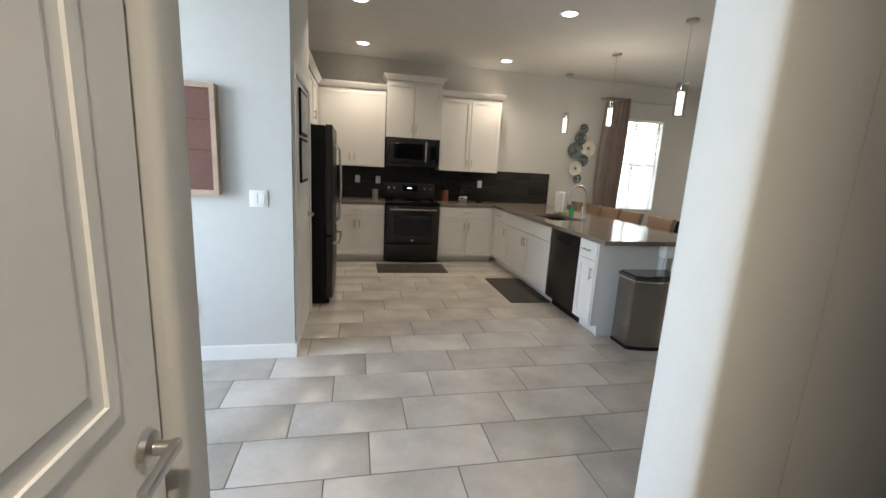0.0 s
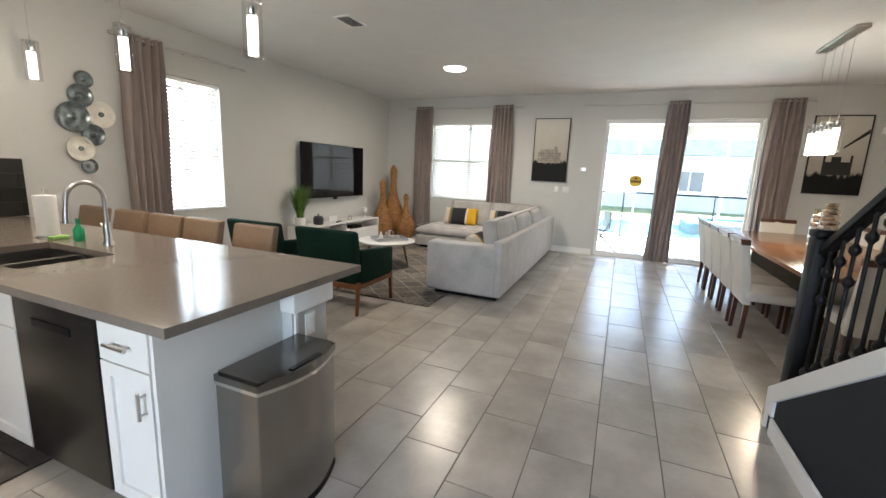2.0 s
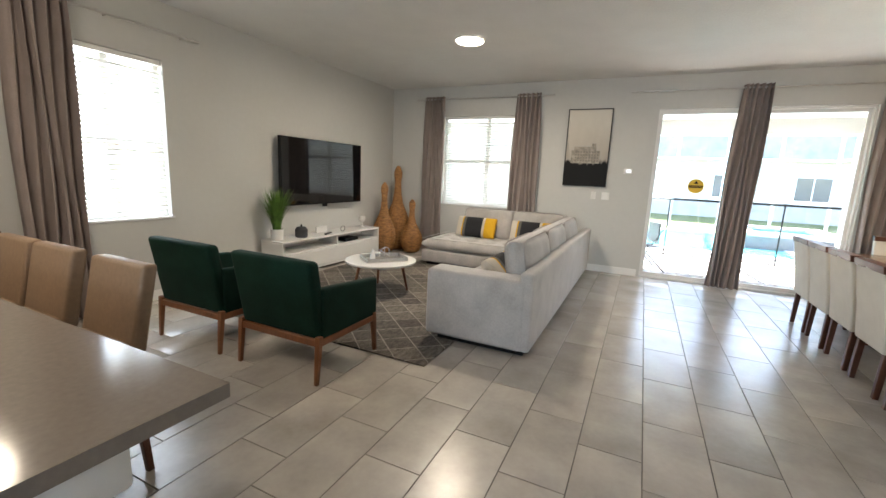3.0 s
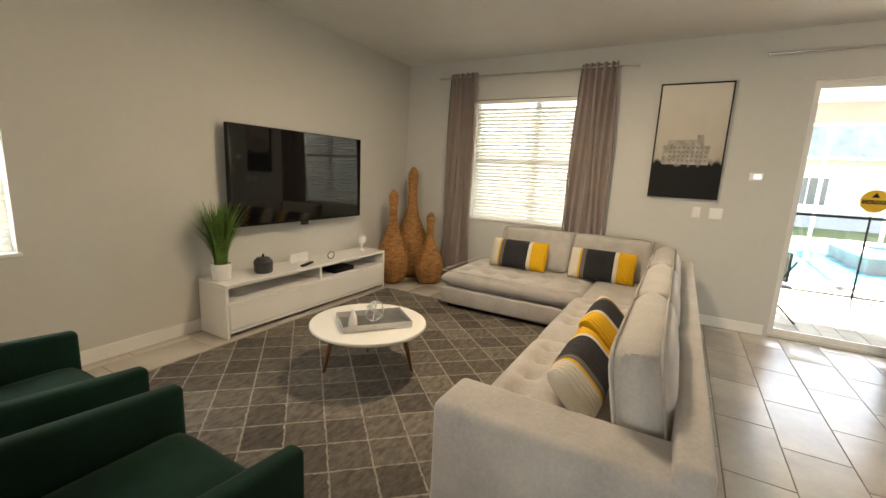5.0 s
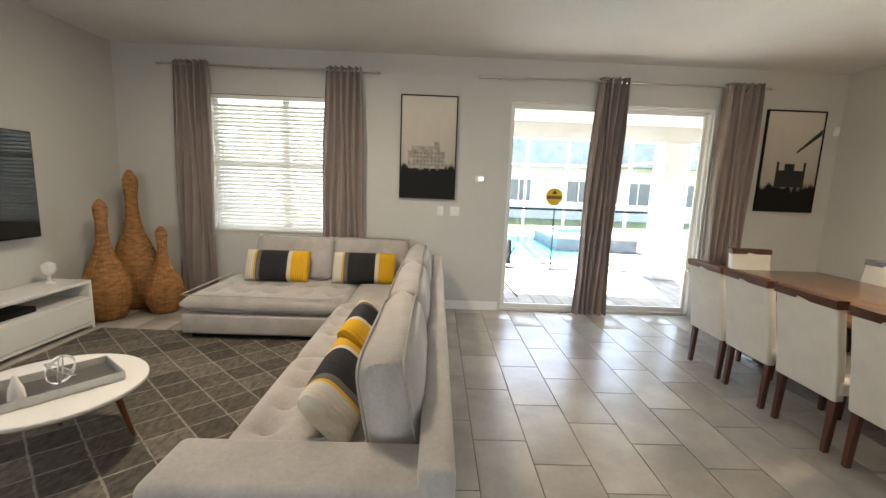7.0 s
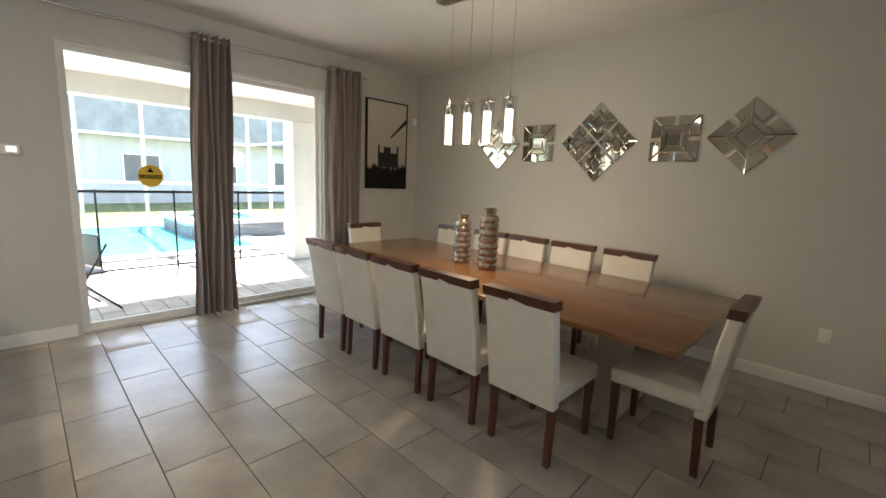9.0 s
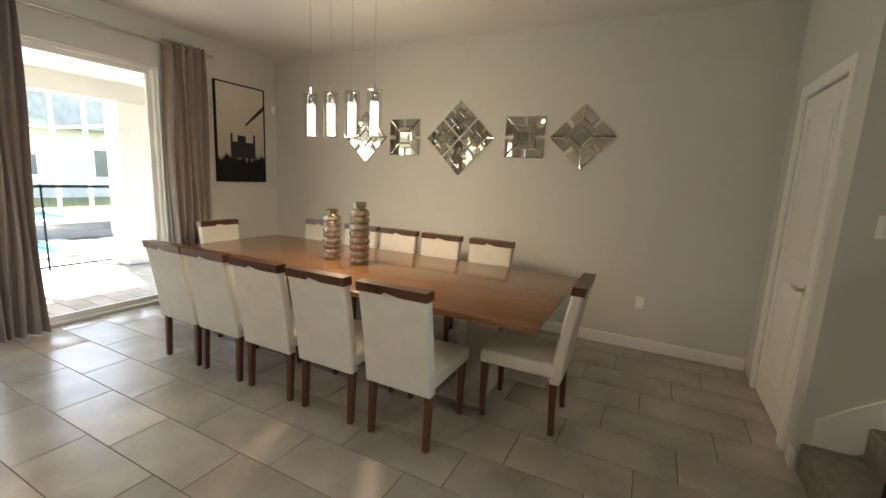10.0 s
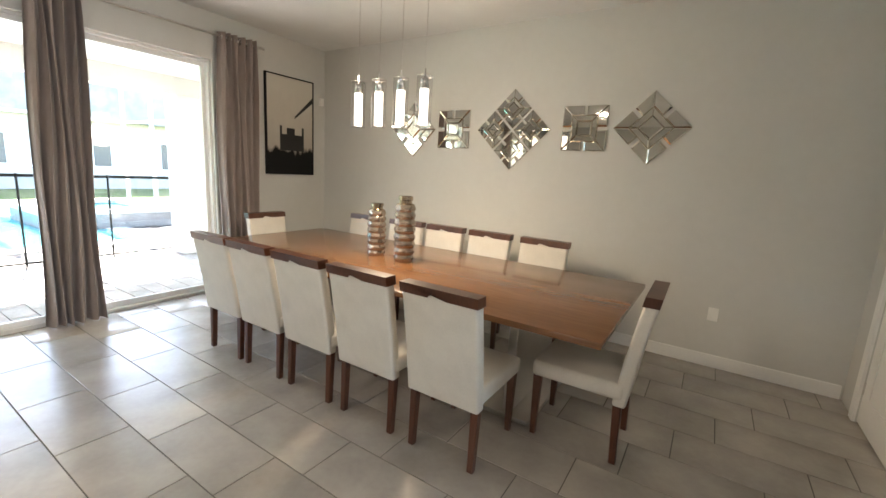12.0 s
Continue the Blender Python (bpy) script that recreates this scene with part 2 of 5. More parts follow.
def mesh_of(name, bm, material, smooth=None):
    me = bpy.data.meshes.new(name)
    bmesh.ops.recalc_face_normals(bm, faces=bm.faces[:])
    bm.to_mesh(me)
    bm.free()
    me.materials.append(material)
    if smooth is None:
        smooth = 40
    if smooth:

        me.polygons.foreach_set("use_smooth", [True] * len(me.polygons))
        me.set_sharp_from_angle(angle=radians(smooth))
    return me


def part(name, bm, material, parent=None, label=""):
    ob = new(name, mesh_of(name, bm, material))
    if parent:
        ob.parent = parent
    return tagged(ob, label)


def thing(name, m, label, category, group="", kind=""):
    ob = new(name)
    ob.matrix_world = m
    ob.empty_display_size = 0.1
    return tagged(ob, label, category, group, kind)


def fixed(name, bm, material, label, category):
    return tagged(part(name, bm, material), label, category, "", "structure")


# ---- structure ----
H = 3.02
fixed("floor", boxes((-3.0, -1.6, -0.2, 9.69, 7.05, -0.004)), GROUT, "grey grout bed under large beige floor tiles", "floor")
fixed("ceiling", boxes((-3.2, -1.75, H, 9.87, 7.23, H + 0.2)), CEIL, "pale textured painted ceiling", "ceiling")
fixed("wall_north", boxes((-1.2, 7.03, -0.2, 4.36, 7.23, H), (5.3, 7.03, -0.2, 9.67, 7.23, H),
                          (4.36, 7.03, -0.2, 5.3, 7.23, 0.88), (4.36, 7.03, 2.46, 5.3, 7.23, H)), WALL, "smooth pale grey painted wall", "wall")
fixed("wall_east", boxes((9.67, 5.93, -0.2, 9.87, 7.23, H), (9.67, 2.4, -0.2, 9.87, 4.24, H), (9.67, -1.78, -0.2, 9.87, -0.04, H),
                         (9.67, 4.24, -0.2, 9.87, 5.93, 0.92), (9.67, 4.24, 2.5, 9.87, 5.93, H), (9.67, -0.04, 2.55, 9.87, 2.4, H)),
      WALL, "smooth pale grey painted wall", "wall")
fixed("wall_south", boxes((3.8, -1.78, -0.2, 9.67, -1.58, H)), WALL, "smooth pale grey painted wall", "wall")
fixed("wall_closet", boxes((3.86, -1.58, 2.22, 3.96, -0.15, H), (3.86, -0.42, 0, 3.96, -0.15, 2.22), (3.86, -1.58, 0, 3.96, -1.22, 2.22)),
      WALL, "narrow grey wall round a closet door", "wall")
fixed("wall_stair", boxes((0.2, -0.27, -0.2, 3.86, -0.15, H)), WALL, "grey wall beside the stairs", "wall")
fixed("wall_west", boxes((-1.2, 4.4, -0.2, -1.06, 7.03, H)), WALL, "grey kitchen wall behind the fridge", "wall")
fixed("wall_pantry", boxes((-3.0, 3.295, -0.2, -0.6, 3.42, H), (-0.6, 3.295, -0.2, -0.5, 3.40, H), (-0.6, 4.3, 0, -0.5, 4.4, H),
                           (-0.6, 3.40, 2.06, -0.5, 4.3, H), (-1.06, 4.3, -0.2, -0.6, 4.4, H)), WALL, "blue-grey wall round the pantry", "wall")
fixed("wall_far_west", boxes((-3.2, -1.78, -0.2, -3.0, 1.3, H), (-3.2, 2.9, -0.2, -3.0, 3.42, H), (-3.2, 1.3, -0.2, -3.0, 2.9, 0.8), (-3.2, 1.3, 2.4, -3.0, 2.9, H)), WALL, "plain grey wall", "wall")
fixed("wall_hall", boxes((-3.0, -1.78, -0.2, 3.8, -1.58, H)), WALL, "plain grey wall", "wall")
bm = rbox(0.685, 0.9, -0.05, 0.95, 1.085, H - 0.001, 0.025, 4)
fixed("wall_entry_end", bm, WALL, "rounded end of the entry wall", "wall")
bm = rbox(-3.0, 0.97, -0.05, -0.36, 1.09, H - 0.001, 0.02, 3)
fixed("wall_entry", bm, WALL, "rounded grey entry wall", "wall")
# dark stair wall: full height, then a low end with a sloping top
fixed("wall_entry_back", boxes((0.95, 0.92, -0.05, 3.12, 0.974, H)), WALL, "pale grey back of the stair wall", "wall")
bm = boxes((0.95, 0.976, -0.05, 3.12, 1.03, H))
fixed("wall_navy", bm, NAVY, "dark navy painted stair wall", "wall")


def prism(pts, y0, y1):
    """An outline in x and z, drawn out from y0 to y1."""
    bm = bmesh.new()
    a = [bm.verts.new((x, y0, z)) for x, z in pts]
    b = [bm.verts.new((x, y1, z)) for x, z in pts]
    bm.faces.new(a)
    bm.faces.new(b[::-1])
    for i in range(len(pts)):
        j = (i + 1) % len(pts)
        bm.faces.new((a[j], a[i], b[i], b[j]))
    return bm


fixed("wall_navy_end", prism([(3.12, -0.05), (4.11, -0.05), (4.11, 0.24), (3.12, 0.89)], 0.93, 1.028), NAVY, "dark navy low stair wall with a sloping top", "wall")
fixed("stair_trim", prism([(4.03, 0.11), (4.03, 0.21), (3.122, 0.806), (3.122, 0.916), (4.15, 0.25), (4.15, 0.0), (4.115, 0.0), (4.115, 0.11)], 0.92, 1.044),
      TRIM, "white trim along the sloping stair wall", "trim")


def base(name, x0, y0, x1, y1):
    bm = boxes((x0, y0, 0, x1, y1, 0.11))
    bmesh.ops.bevel(bm, geom=[e for e in bm.edges if all(v.co.z > 0.1 for v in e.verts)], offset=0.006, segments=2, affect='EDGES')
    return fixed(name, bm, TRIM, "white painted baseboard", "baseboard")


base("baseboard", 3.2, 7.015, 9.655, 7.03)
base("baseboard", 9.655, 2.44, 9.67, 7.03)
base("baseboard", 9.655, -1.565, 9.67, -0.08)
base("baseboard", 3.975, -1.58, 9.67, -1.565)
base("baseboard", -3.0, 3.28, -0.485, 3.295)
base("baseboard", -0.5, 3.295, -0.485, 3.36)
base("baseboard", 0.95, 1.03, 4.03, 1.045)
base("baseboard", 3.955, -0.22, 3.975, -0.14)

# stairs: carpeted treads going up to the west
for i in range(11):
    x1 = 3.95 - 0.26 * i
    st = part("stair_step", rbox(x1 - 0.29, -0.13, 0.001 if i < 1 else 0.178 * i - 0.02, x1, 0.915 if x1 > 2.8 else 0.91, 0.178 * (i + 1), 0.015), CARPET)
    tagged(st, "beige carpeted stair step", "step", "stair steps", "structure")
fixed("stair_skirting", prism([(3.9, 0.05), (3.9, 0.32), (3.75, 0.44), (0.9, 2.4), (0.9, 2.1)], -0.15, -0.132), TRIM, "white stair skirting board", "trim")

# ---- openings ----


def door_leaf(w, h, parent, t=0.035):
    """A two-panel door leaf: along x from 0 to w, about y = 0."""
    leaf = part("leaf", rbox(0, -t / 2, 0.01, w, t / 2, h, 0.003, 1), TRIM, parent)
    for z0, z1 in ((0.2, 0.95), (1.1, h - 0.13)):
        for s in (-1, 1):
            bm = bmesh.new()
            a = 0.12
            y = s * t / 2
            for x0, x1, u0, u1 in ((a, w - a, z0, z0 + 0.025), (a, w - a, z1 - 0.025, z1), (a, a + 0.025, z0 + 0.025, z1 - 0.025), (w - a - 0.025, w - a, z0 + 0.025, z1 - 0.025)):
                box(bm, x0, min(y, y + s * 0.006), u0, x1, max(y, y + s * 0.006), u1)
            part("moulding", bm, TRIM, leaf)
            bm = boxes((a + 0.06, min(y, y + s * 0.005), z0 + 0.06, w - a - 0.06, max(y, y + s * 0.005), z1 - 0.06))
            bmesh.ops.bevel(bm, geom=bm.edges[:], offset=0.004, segments=1, affect='EDGES')
            part("panel", bm, TRIM, leaf)
    return leaf


def lever(parent, x, z, side, reach, t=0.035):
    """A lever handle on one face of a leaf."""
    y = side * t / 2
    bm = moved(lathe([(0.03, 0), (0.032, 0.004), (0.028, 0.012), (0.012, 0.016), (0.011, 0.05)], 20), Matrix.Translation((x, y, z)) @ Matrix.Rotation(radians(-90 * side), 4, 'X'))
    h = part("handle", bm, STEEL, parent, "satin steel lever handle")
    part("lever", rbox(min(x, x + reach), y + side * 0.045 - 0.008, z - 0.011, max(x, x + reach) + 0.012, y + side * 0.045 + 0.008, z + 0.011, 0.005), STEEL, h)


def hinges(parent, x, h, side, t=0.035):
    for z in (0.25, h / 2, h - 0.22):
        part("hinge", rbox(x - 0.012, side * t / 2 - 0.006, z - 0.045, x + 0.012, side * t / 2 + 0.008, z + 0.045, 0.003, 1), STEEL, parent)


d = thing("door_1", pose(-0.405, 0.09, 0, 0, 0, 90), "white panelled entry door standing open", "door", kind="structure")
lf = door_leaf(0.86, 2.03, d)
lever(lf, 0.8, 1.0, -1, -0.11)
part("latch_plate", rbox(0.852, -0.014, 0.99, 0.864, 0.014, 1.06, 0.003, 2), STEEL, lf)

d = thing("door_2", pose(-0.515, 3.42, 0, 0, 0, 90), "white panelled pantry door, closed", "door", kind="structure")
lf = door_leaf(0.86, 2.03, d)
lever(lf, 0.8, 0.97, -1, -0.11)
hinges(lf, 0.0, 2.03, -1)
for z0, z1 in ((1.28, 1.62), (1.64, 1.98)):
    note = part("wall_frame", rbox(0.2, -0.04, z0, 0.62, -0.024, z1, 0.003, 1), BLACKM, lf, "small black notice frame on the door")
    part("picture", boxes((0.225, -0.042, z0 + 0.025, 0.595, -0.0395, z1 - 0.025)), mat("notice_paper", (0.5, 0.52, 0.52), 0.4, var=0.25, scale=14), note)
bm = boxes((-0.5, 3.345, 0, -0.482, 3.42, 2.12), (-0.5, 4.28, 0, -0.482, 4.355, 2.12), (-0.5, 3.42, 2.045, -0.482, 4.28, 2.12))
fixed("trim_pantry", bm, TRIM, "white casing round the pantry door", "trim")

d = thing("door_3", pose(3.935, -0.42, 0, 0, 0, -90), "white panelled closet door, closed", "door", kind="structure")
lf = door_leaf(0.8, 2.21, d)
lever(lf, 0.07, 0.97, 1, 0.11)
hinges(lf, 0.8, 2.21, 1)
bm = boxes((3.96, -0.42, 0, 3.978, -0.34, 2.3), (3.96, -1.3, 0, 3.978, -1.22, 2.3), (3.96, -1.22, 2.22, 3.978, -0.42, 2.3))
fixed("trim_closet", bm, TRIM, "white casing round the closet door", "trim")

# sliding glass door
sd = thing("window_3", pose(9.77, 0, 0), "white framed sliding glass patio door", "sliding door", kind="structure")
part("window_frame", boxes((-0.05, 2.378, 0.0, 0.05, 2.4, 2.55), (-0.05, -0.04, 0.0, 0.05, -0.018, 2.55), (-0.05, -0.018, 2.525, 0.05, 2.378, 2.55), (-0.05, -0.018, -0.02, 0.05, 2.378, 0.02)), TRIM, sd)
for y0, y1, x in ((-0.018, 1.22, 0.012), (1.18, 2.378, -0.028)):
    w_ = 0.036
    sash = part("sash", boxes((x, y0, 0.02, x + 0.03, y0 + w_, 2.525), (x, y1 - w_, 0.02, x + 0.03, y1, 2.525), (x, y0 + w_, 0.02, x + 0.03, y1 - w_, 0.075),
                              (x, y0 + w_, 2.48, x + 0.03, y1 - w_, 2.525)), TRIM, sd)
    p = part("pane", boxes((x + 0.012, y0 + w_, 0.075, x + 0.018, y1 - w_, 2.48)), GLASS, sash)
    p.visible_shadow = False
stk = thing("caution_sticker", pose(9.745, 1.79, 1.45), "round yellow caution sticker on the glass door", "sticker")
part("disc", moved(lathe([(0.105, 0), (0.105, 0.002)], 32), Matrix.Rotation(radians(-90), 4, 'Y')), YELLOW, stk)
part("band", boxes((-0.0035, -0.09, -0.025, -0.0022, 0.09, 0.012)), BLACKM, stk)
part("mark", moved(prism([(-0.03, 0.035), (0.03, 0.035), (0.0, 0.08)], 0.0022, 0.0035), Matrix.Rotation(radians(90), 4, "Z")), BLACKM, stk)
fc = bpy.data.curves.new("word", 'FONT')
fc.body, fc.size, fc.align_x, fc.align_y = "CAUTION", 0.036, 'CENTER', 'CENTER'
tmp = new("word", fc)
dg = bpy.context.evaluated_depsgraph_get()
wm = bpy.data.meshes.new_from_object(tmp.evaluated_get(dg))
bpy.data.objects.remove(tmp)
wm.materials.clear()
wm.materials.append(YELLOW)
word = new("word", wm)
word.parent = stk
word.matrix_local = Matrix.Translation((-0.0042, 0, -0.0065)) @ Matrix(((0, 0, -1, 0), (-1, 0, 0, 0), (0, 1, 0, 0), (0, 0, 0, 1)))


def blinds_window(name, m, w, z0, z1):
    """A sash window with slatted blinds; its width along x, the room towards -y."""
    win = thing(name, m, "white sash window with closed slatted blinds", "window", kind="structure")
    part("window_frame", boxes((0, 0.09, z0, 0.045, 0.15, z1), (w - 0.045, 0.09, z0, w, 0.15, z1), (0.045, 0.09, z1 - 0.045, w - 0.045, 0.15, z1),
                               (0.045, 0.09, z0, w - 0.045, 0.15, z0 + 0.045), (0.045, 0.095, (z0 + z1) / 2 - 0.03, w - 0.045, 0.145, (z0 + z1) / 2 + 0.03),
                               (w / 2 - 0.035, 0.1, z0 + 0.045, w / 2 + 0.035, 0.14, z1 - 0.045)), TRIM, win)
    p = part("pane", boxes((0.045, 0.118, z0 + 0.045, w - 0.045, 0.124, z1 - 0.045)), GLASS, win)
    p.visible_shadow = False
    part("window_sill", rbox(-0.02, -0.02, z0 - 0.02, w + 0.02, 0.09, z0 + 0.004, 0.004, 1), TRIM, win)
    part("head_rail", rbox(0.012, 0.02, z1 - 0.05, w - 0.012, 0.075, z1 - 0.004, 0.004, 1), PLAST, win)
    bm = boxes((0.015, -0.025, -0.0012, w - 0.015, 0.025, 0.0012))
    me = mesh_of("slat", bm, BLIND)
    n = int((z1 - z0 - 0.07) / 0.046)
    for i in range(n):
        s = new("slat", me)
        s.parent = win
        s.matrix_local = pose(0, 0.048, z0 + 0.03 + 0.046 * i, 50)
    for x in (0.12, w - 0.12):
        part("cord", boxes((x - 0.0015, 0.0465, z0 + 0.03, x + 0.0015, 0.0495, z1 - 0.05)), PLAST, win)


BLIND = mat("blind_slat", (0.8, 0.8, 0.78), 0.5, var=0.01)
nn, ll = BLIND.node_tree.nodes, BLIND.node_tree.links
trn, mxs = nn.new("ShaderNodeBsdfTranslucent"), nn.new("ShaderNodeMixShader")
trn.inputs[0].default_value = (0.75, 0.76, 0.72, 1)
mxs.inputs[0].default_value = 0.14
ll.new(nn["Principled BSDF"].outputs[0], mxs.inputs[1])
ll.new(trn.outputs[0], mxs.inputs[2])
ll.new(mxs.outputs[0], nn["Material Output"].inputs[0])
blinds_window("window_1", pose(4.36, 7.03, 0), 0.94, 0.88, 2.46)
blinds_window("window_2", pose(9.67, 5.93, 0, 0, 0, -90), 1.69, 0.92, 2.5)


def curtain(m, w_top, w_bot, h, folds, lean=0.0, label="full-length taupe curtain hanging from a rod"):
    """A pleated curtain along x, its foot at z = 0, hung at z = h."""
    c = thing("curtain", m, label, "curtain")
    nx, nz, bm = folds * 10, 14, bmesh.new()
    fr, bk = [], []
    for k in range(nz + 1):
        f = k / nz
        w = w_bot + (w_top - w_bot) * f ** 0.8
        row, rowb = [], []
        for i in range(nx + 1):
            u = i / nx
            ph = u * folds * 2 * math.pi
            amp = 0.045 + 0.012 * math.sin(3.1 * u + 5 * f)
            x = (u - 0.5) * w + lean * (1 - f) + 0.014 * math.sin(7 * f + 9 * u)
            y = amp * math.sin(ph + 0.9 * math.sin(2.3 * f + 4 * u)) + 0.01 * math.sin(2.2 * ph)
            row.append(bm.verts.new((x, y, 0.012 + f * (h + 0.03))))
            rowb.append(bm.verts.new((x, y + 0.004, 0.012 + f * (h + 0.03))))
        fr.append(row)
        bk.append(rowb)
    for g, s in ((fr, 1), (bk, -1)):
        for k in range(nz):
            for i in range(nx):
                q = (g[k][i], g[k][i + 1], g[k + 1][i + 1], g[k + 1][i])
                bm.faces.new(q if s > 0 else q[::-1])
    for k in range(nz):
        for i in (0, nx):
            bm.faces.new((fr[k][i], fr[k + 1][i], bk[k + 1][i], bk[k][i]))
    for i in range(nx):
        for k in (0, nz):
            bm.faces.new((fr[k][i], fr[k][i + 1], bk[k][i + 1], bk[k][i]))
    part("drape", bm, CURT, c)
    for i in range(folds):
        x = ((i + 0.5) / folds - 0.5) * w_top
        pts = [(x, 0.026 * math.cos(a * math.pi / 8), h - 0.012 + 0.026 * math.sin(a * math.pi / 8)) for a in range(17)]
        part("grommet", tube(pts, 0.005, 6), CHROME, c)
    return c


def rod(a, b, wall):
    r = thing("curtain_rod", Matrix.Translation(a), "thin brushed steel curtain rod", "curtain rod")
    v = Vector(b) - Vector(a)
    part("pole", bar((0, 0, 0), v, 0.011), STEEL, r)
    for p, s in ((Vector(), -1), (v, 1)):
        part("finial", bar(p, p + v.normalized() * 0.05 * s, 0.016), STEEL, r)
    for f in (0.06, 0.5, 0.94):
        part("bracket", bar(v * f, v * f + Vector(wall), 0.007), STEEL, r)


rod((4.02, 6.94, 2.72), (5.59, 6.94, 2.72), (0, 0.09, 0))
curtain(pose(4.28, 6.94, 0), 0.42, 0.46, 2.72, 6)
rod((9.59, 6.42, 2.79), (9.59, 3.99, 2.79), (0.08, 0, 0))
curtain(pose(9.59, 6.1, 0, 0, 0, -90), 0.42, 0.48, 2.79, 6)
curtain(pose(9.59, 4.36, 0, 0, 0, -90), 0.42, 0.6, 2.79, 6)
rod((9.59, 2.76, 2.79), (9.59, -0.56, 2.79), (0.08, 0, 0))
curtain(pose(9.57, 1.25, 0, 0, 0, -90), 0.34, 0.42, 2.79, 6, -0.06, "taupe curtain hanging in the middle of the patio door")
curtain(pose(9.57, -0.27, 0, 0, 0, -90), 0.42, 0.48, 2.79, 6)

# ---- kitchen ----


def pull(parent, x, y, z, horiz, n=0.11):
    """A bar pull on a front that faces -y."""
    if horiz:
        b = part("handle", bar((x - n / 2, y - 0.028, z), (x + n / 2, y - 0.028, z), 0.007), STEEL, parent, "satin steel bar pull")
        posts = [(x - n / 3, z), (x + n / 3, z)]
    else:
        b = part("handle", bar((x, y - 0.028, z - n / 2), (x, y - 0.028, z + n / 2), 0.007), STEEL, parent, "satin steel bar pull")
        posts = [(x, z - n / 3), (x, z + n / 3)]
    for px, pz in posts:
        part("post", bar((px, y - 0.028, pz), (px, y, pz), 0.005, seg=8), STEEL, b)


def shaker(parent, name, x0, x1, z0, z1, y, r=0.055, flat=False):
    g = 0.003
    x0, x1, z0, z1 = x0 + g, x1 - g, z0 + g, z1 - g
    if flat:
        return part(name, rbox(x0, y - 0.02, z0, x1, y, z1, 0.003, 1), CAB, parent)
    bm = boxes((x0, y - 0.02, z0, x0 + r, y, z1), (x1 - r, y - 0.02, z0, x1, y, z1), (x0 + r, y - 0.02, z0, x1 - r, y, z0 + r), (x0 + r, y - 0.02, z1 - r, x1 - r, y, z1),
               (x0 + r, y - 0.009, z0 + r, x1 - r, y - 0.002, z1 - r))
    return part(name, bm, CAB, parent)


def base_cabinet(m, w, doors, drawer=True, depth=0.6, drawer_pull=True, top=0.875):
    """Its front along x faces -y; the back is at y = 0."""
    c = thing("base_cabinet", m, "white shaker base cabinet with steel pulls", "cabinet", "kitchen base cabinets")
    part("body", boxes((0, -depth, 0.1, w, 0, top), (0, -depth + 0.07, 0, w, 0, 0.1)), CAB, c)
    y, head = -depth - 0.001, 0.87
    zt = 0.7 if drawer else head
    if drawer:
        f = shaker(c, "drawer", 0, w, zt, head, y, flat=True)
        if drawer_pull:
            pull(f, w / 2, y - 0.02, (zt + head) / 2, True, min(0.13, w * 0.45))
    for i in range(doors):
        a, b = w * i / doors, w * (i + 1) / doors
        f = shaker(c, "door", a, b, 0.11, zt, y)
        hx = (b - 0.035 if i % 2 == 0 else a + 0.035) if doors > 1 else b - 0.035
        pull(f, hx, y - 0.02, zt - 0.12, False)
    return c


def wall_cabinet(m, w, z0, z1, doors, depth=0.33, crown=0.08):
    c = thing("wall_cabinet", m, "white shaker wall cabinet with crown moulding", "cabinet", "kitchen wall cabinets")
    part("body", boxes((0, -depth, z0, w, 0, z1)), CAB, c)
    y = -depth - 0.001
    for i in range(doors):
        a, b = w * i / doors, w * (i + 1) / doors
        f = shaker(c, "door", a, b, z0, z1 - 0.02, y)
        pull(f, b - 0.035 if i % 2 == 0 else a + 0.035, y - 0.02, z0 + 0.13, False)
    bm = bmesh.new()
    prof = [(0.0, 0.0), (0.012, 0.0), (0.016, 0.02), (0.05, 0.06), (0.055, crown), (0.0, crown)]
    lo = []
    for o, h in prof:
        lo.append([bm.verts.new(p) for p in ((-o, 0, z1 + h), (-o, -depth - 0.02 - o, z1 + h), (w + o, -depth - 0.02 - o, z1 + h), (w + o, 0, z1 + h))])
    for i in range(len(lo) - 1):
        for k in range(3):
            bm.faces.new((lo[i][k], lo[i][k + 1], lo[i + 1][k + 1], lo[i + 1][k]))
    bm.faces.new(lo[-1])
    part("crown", bm, CAB, c)


NY = 7.03
base_cabinet(pose(-0.45, NY - 0.002, 0), 0.80, 2)
base_cabinet(pose(1.175, NY - 0.002, 0), 0.87, 2)
fixed("cabinet_corner", boxes((2.045, NY - 0.6, 0.1, 2.66, NY - 0.002, 0.875), (2.115, NY - 0.53, 0, 2.66, NY - 0.002, 0.1)), CAB, "white cabinet filler in the corner", "cabinet")
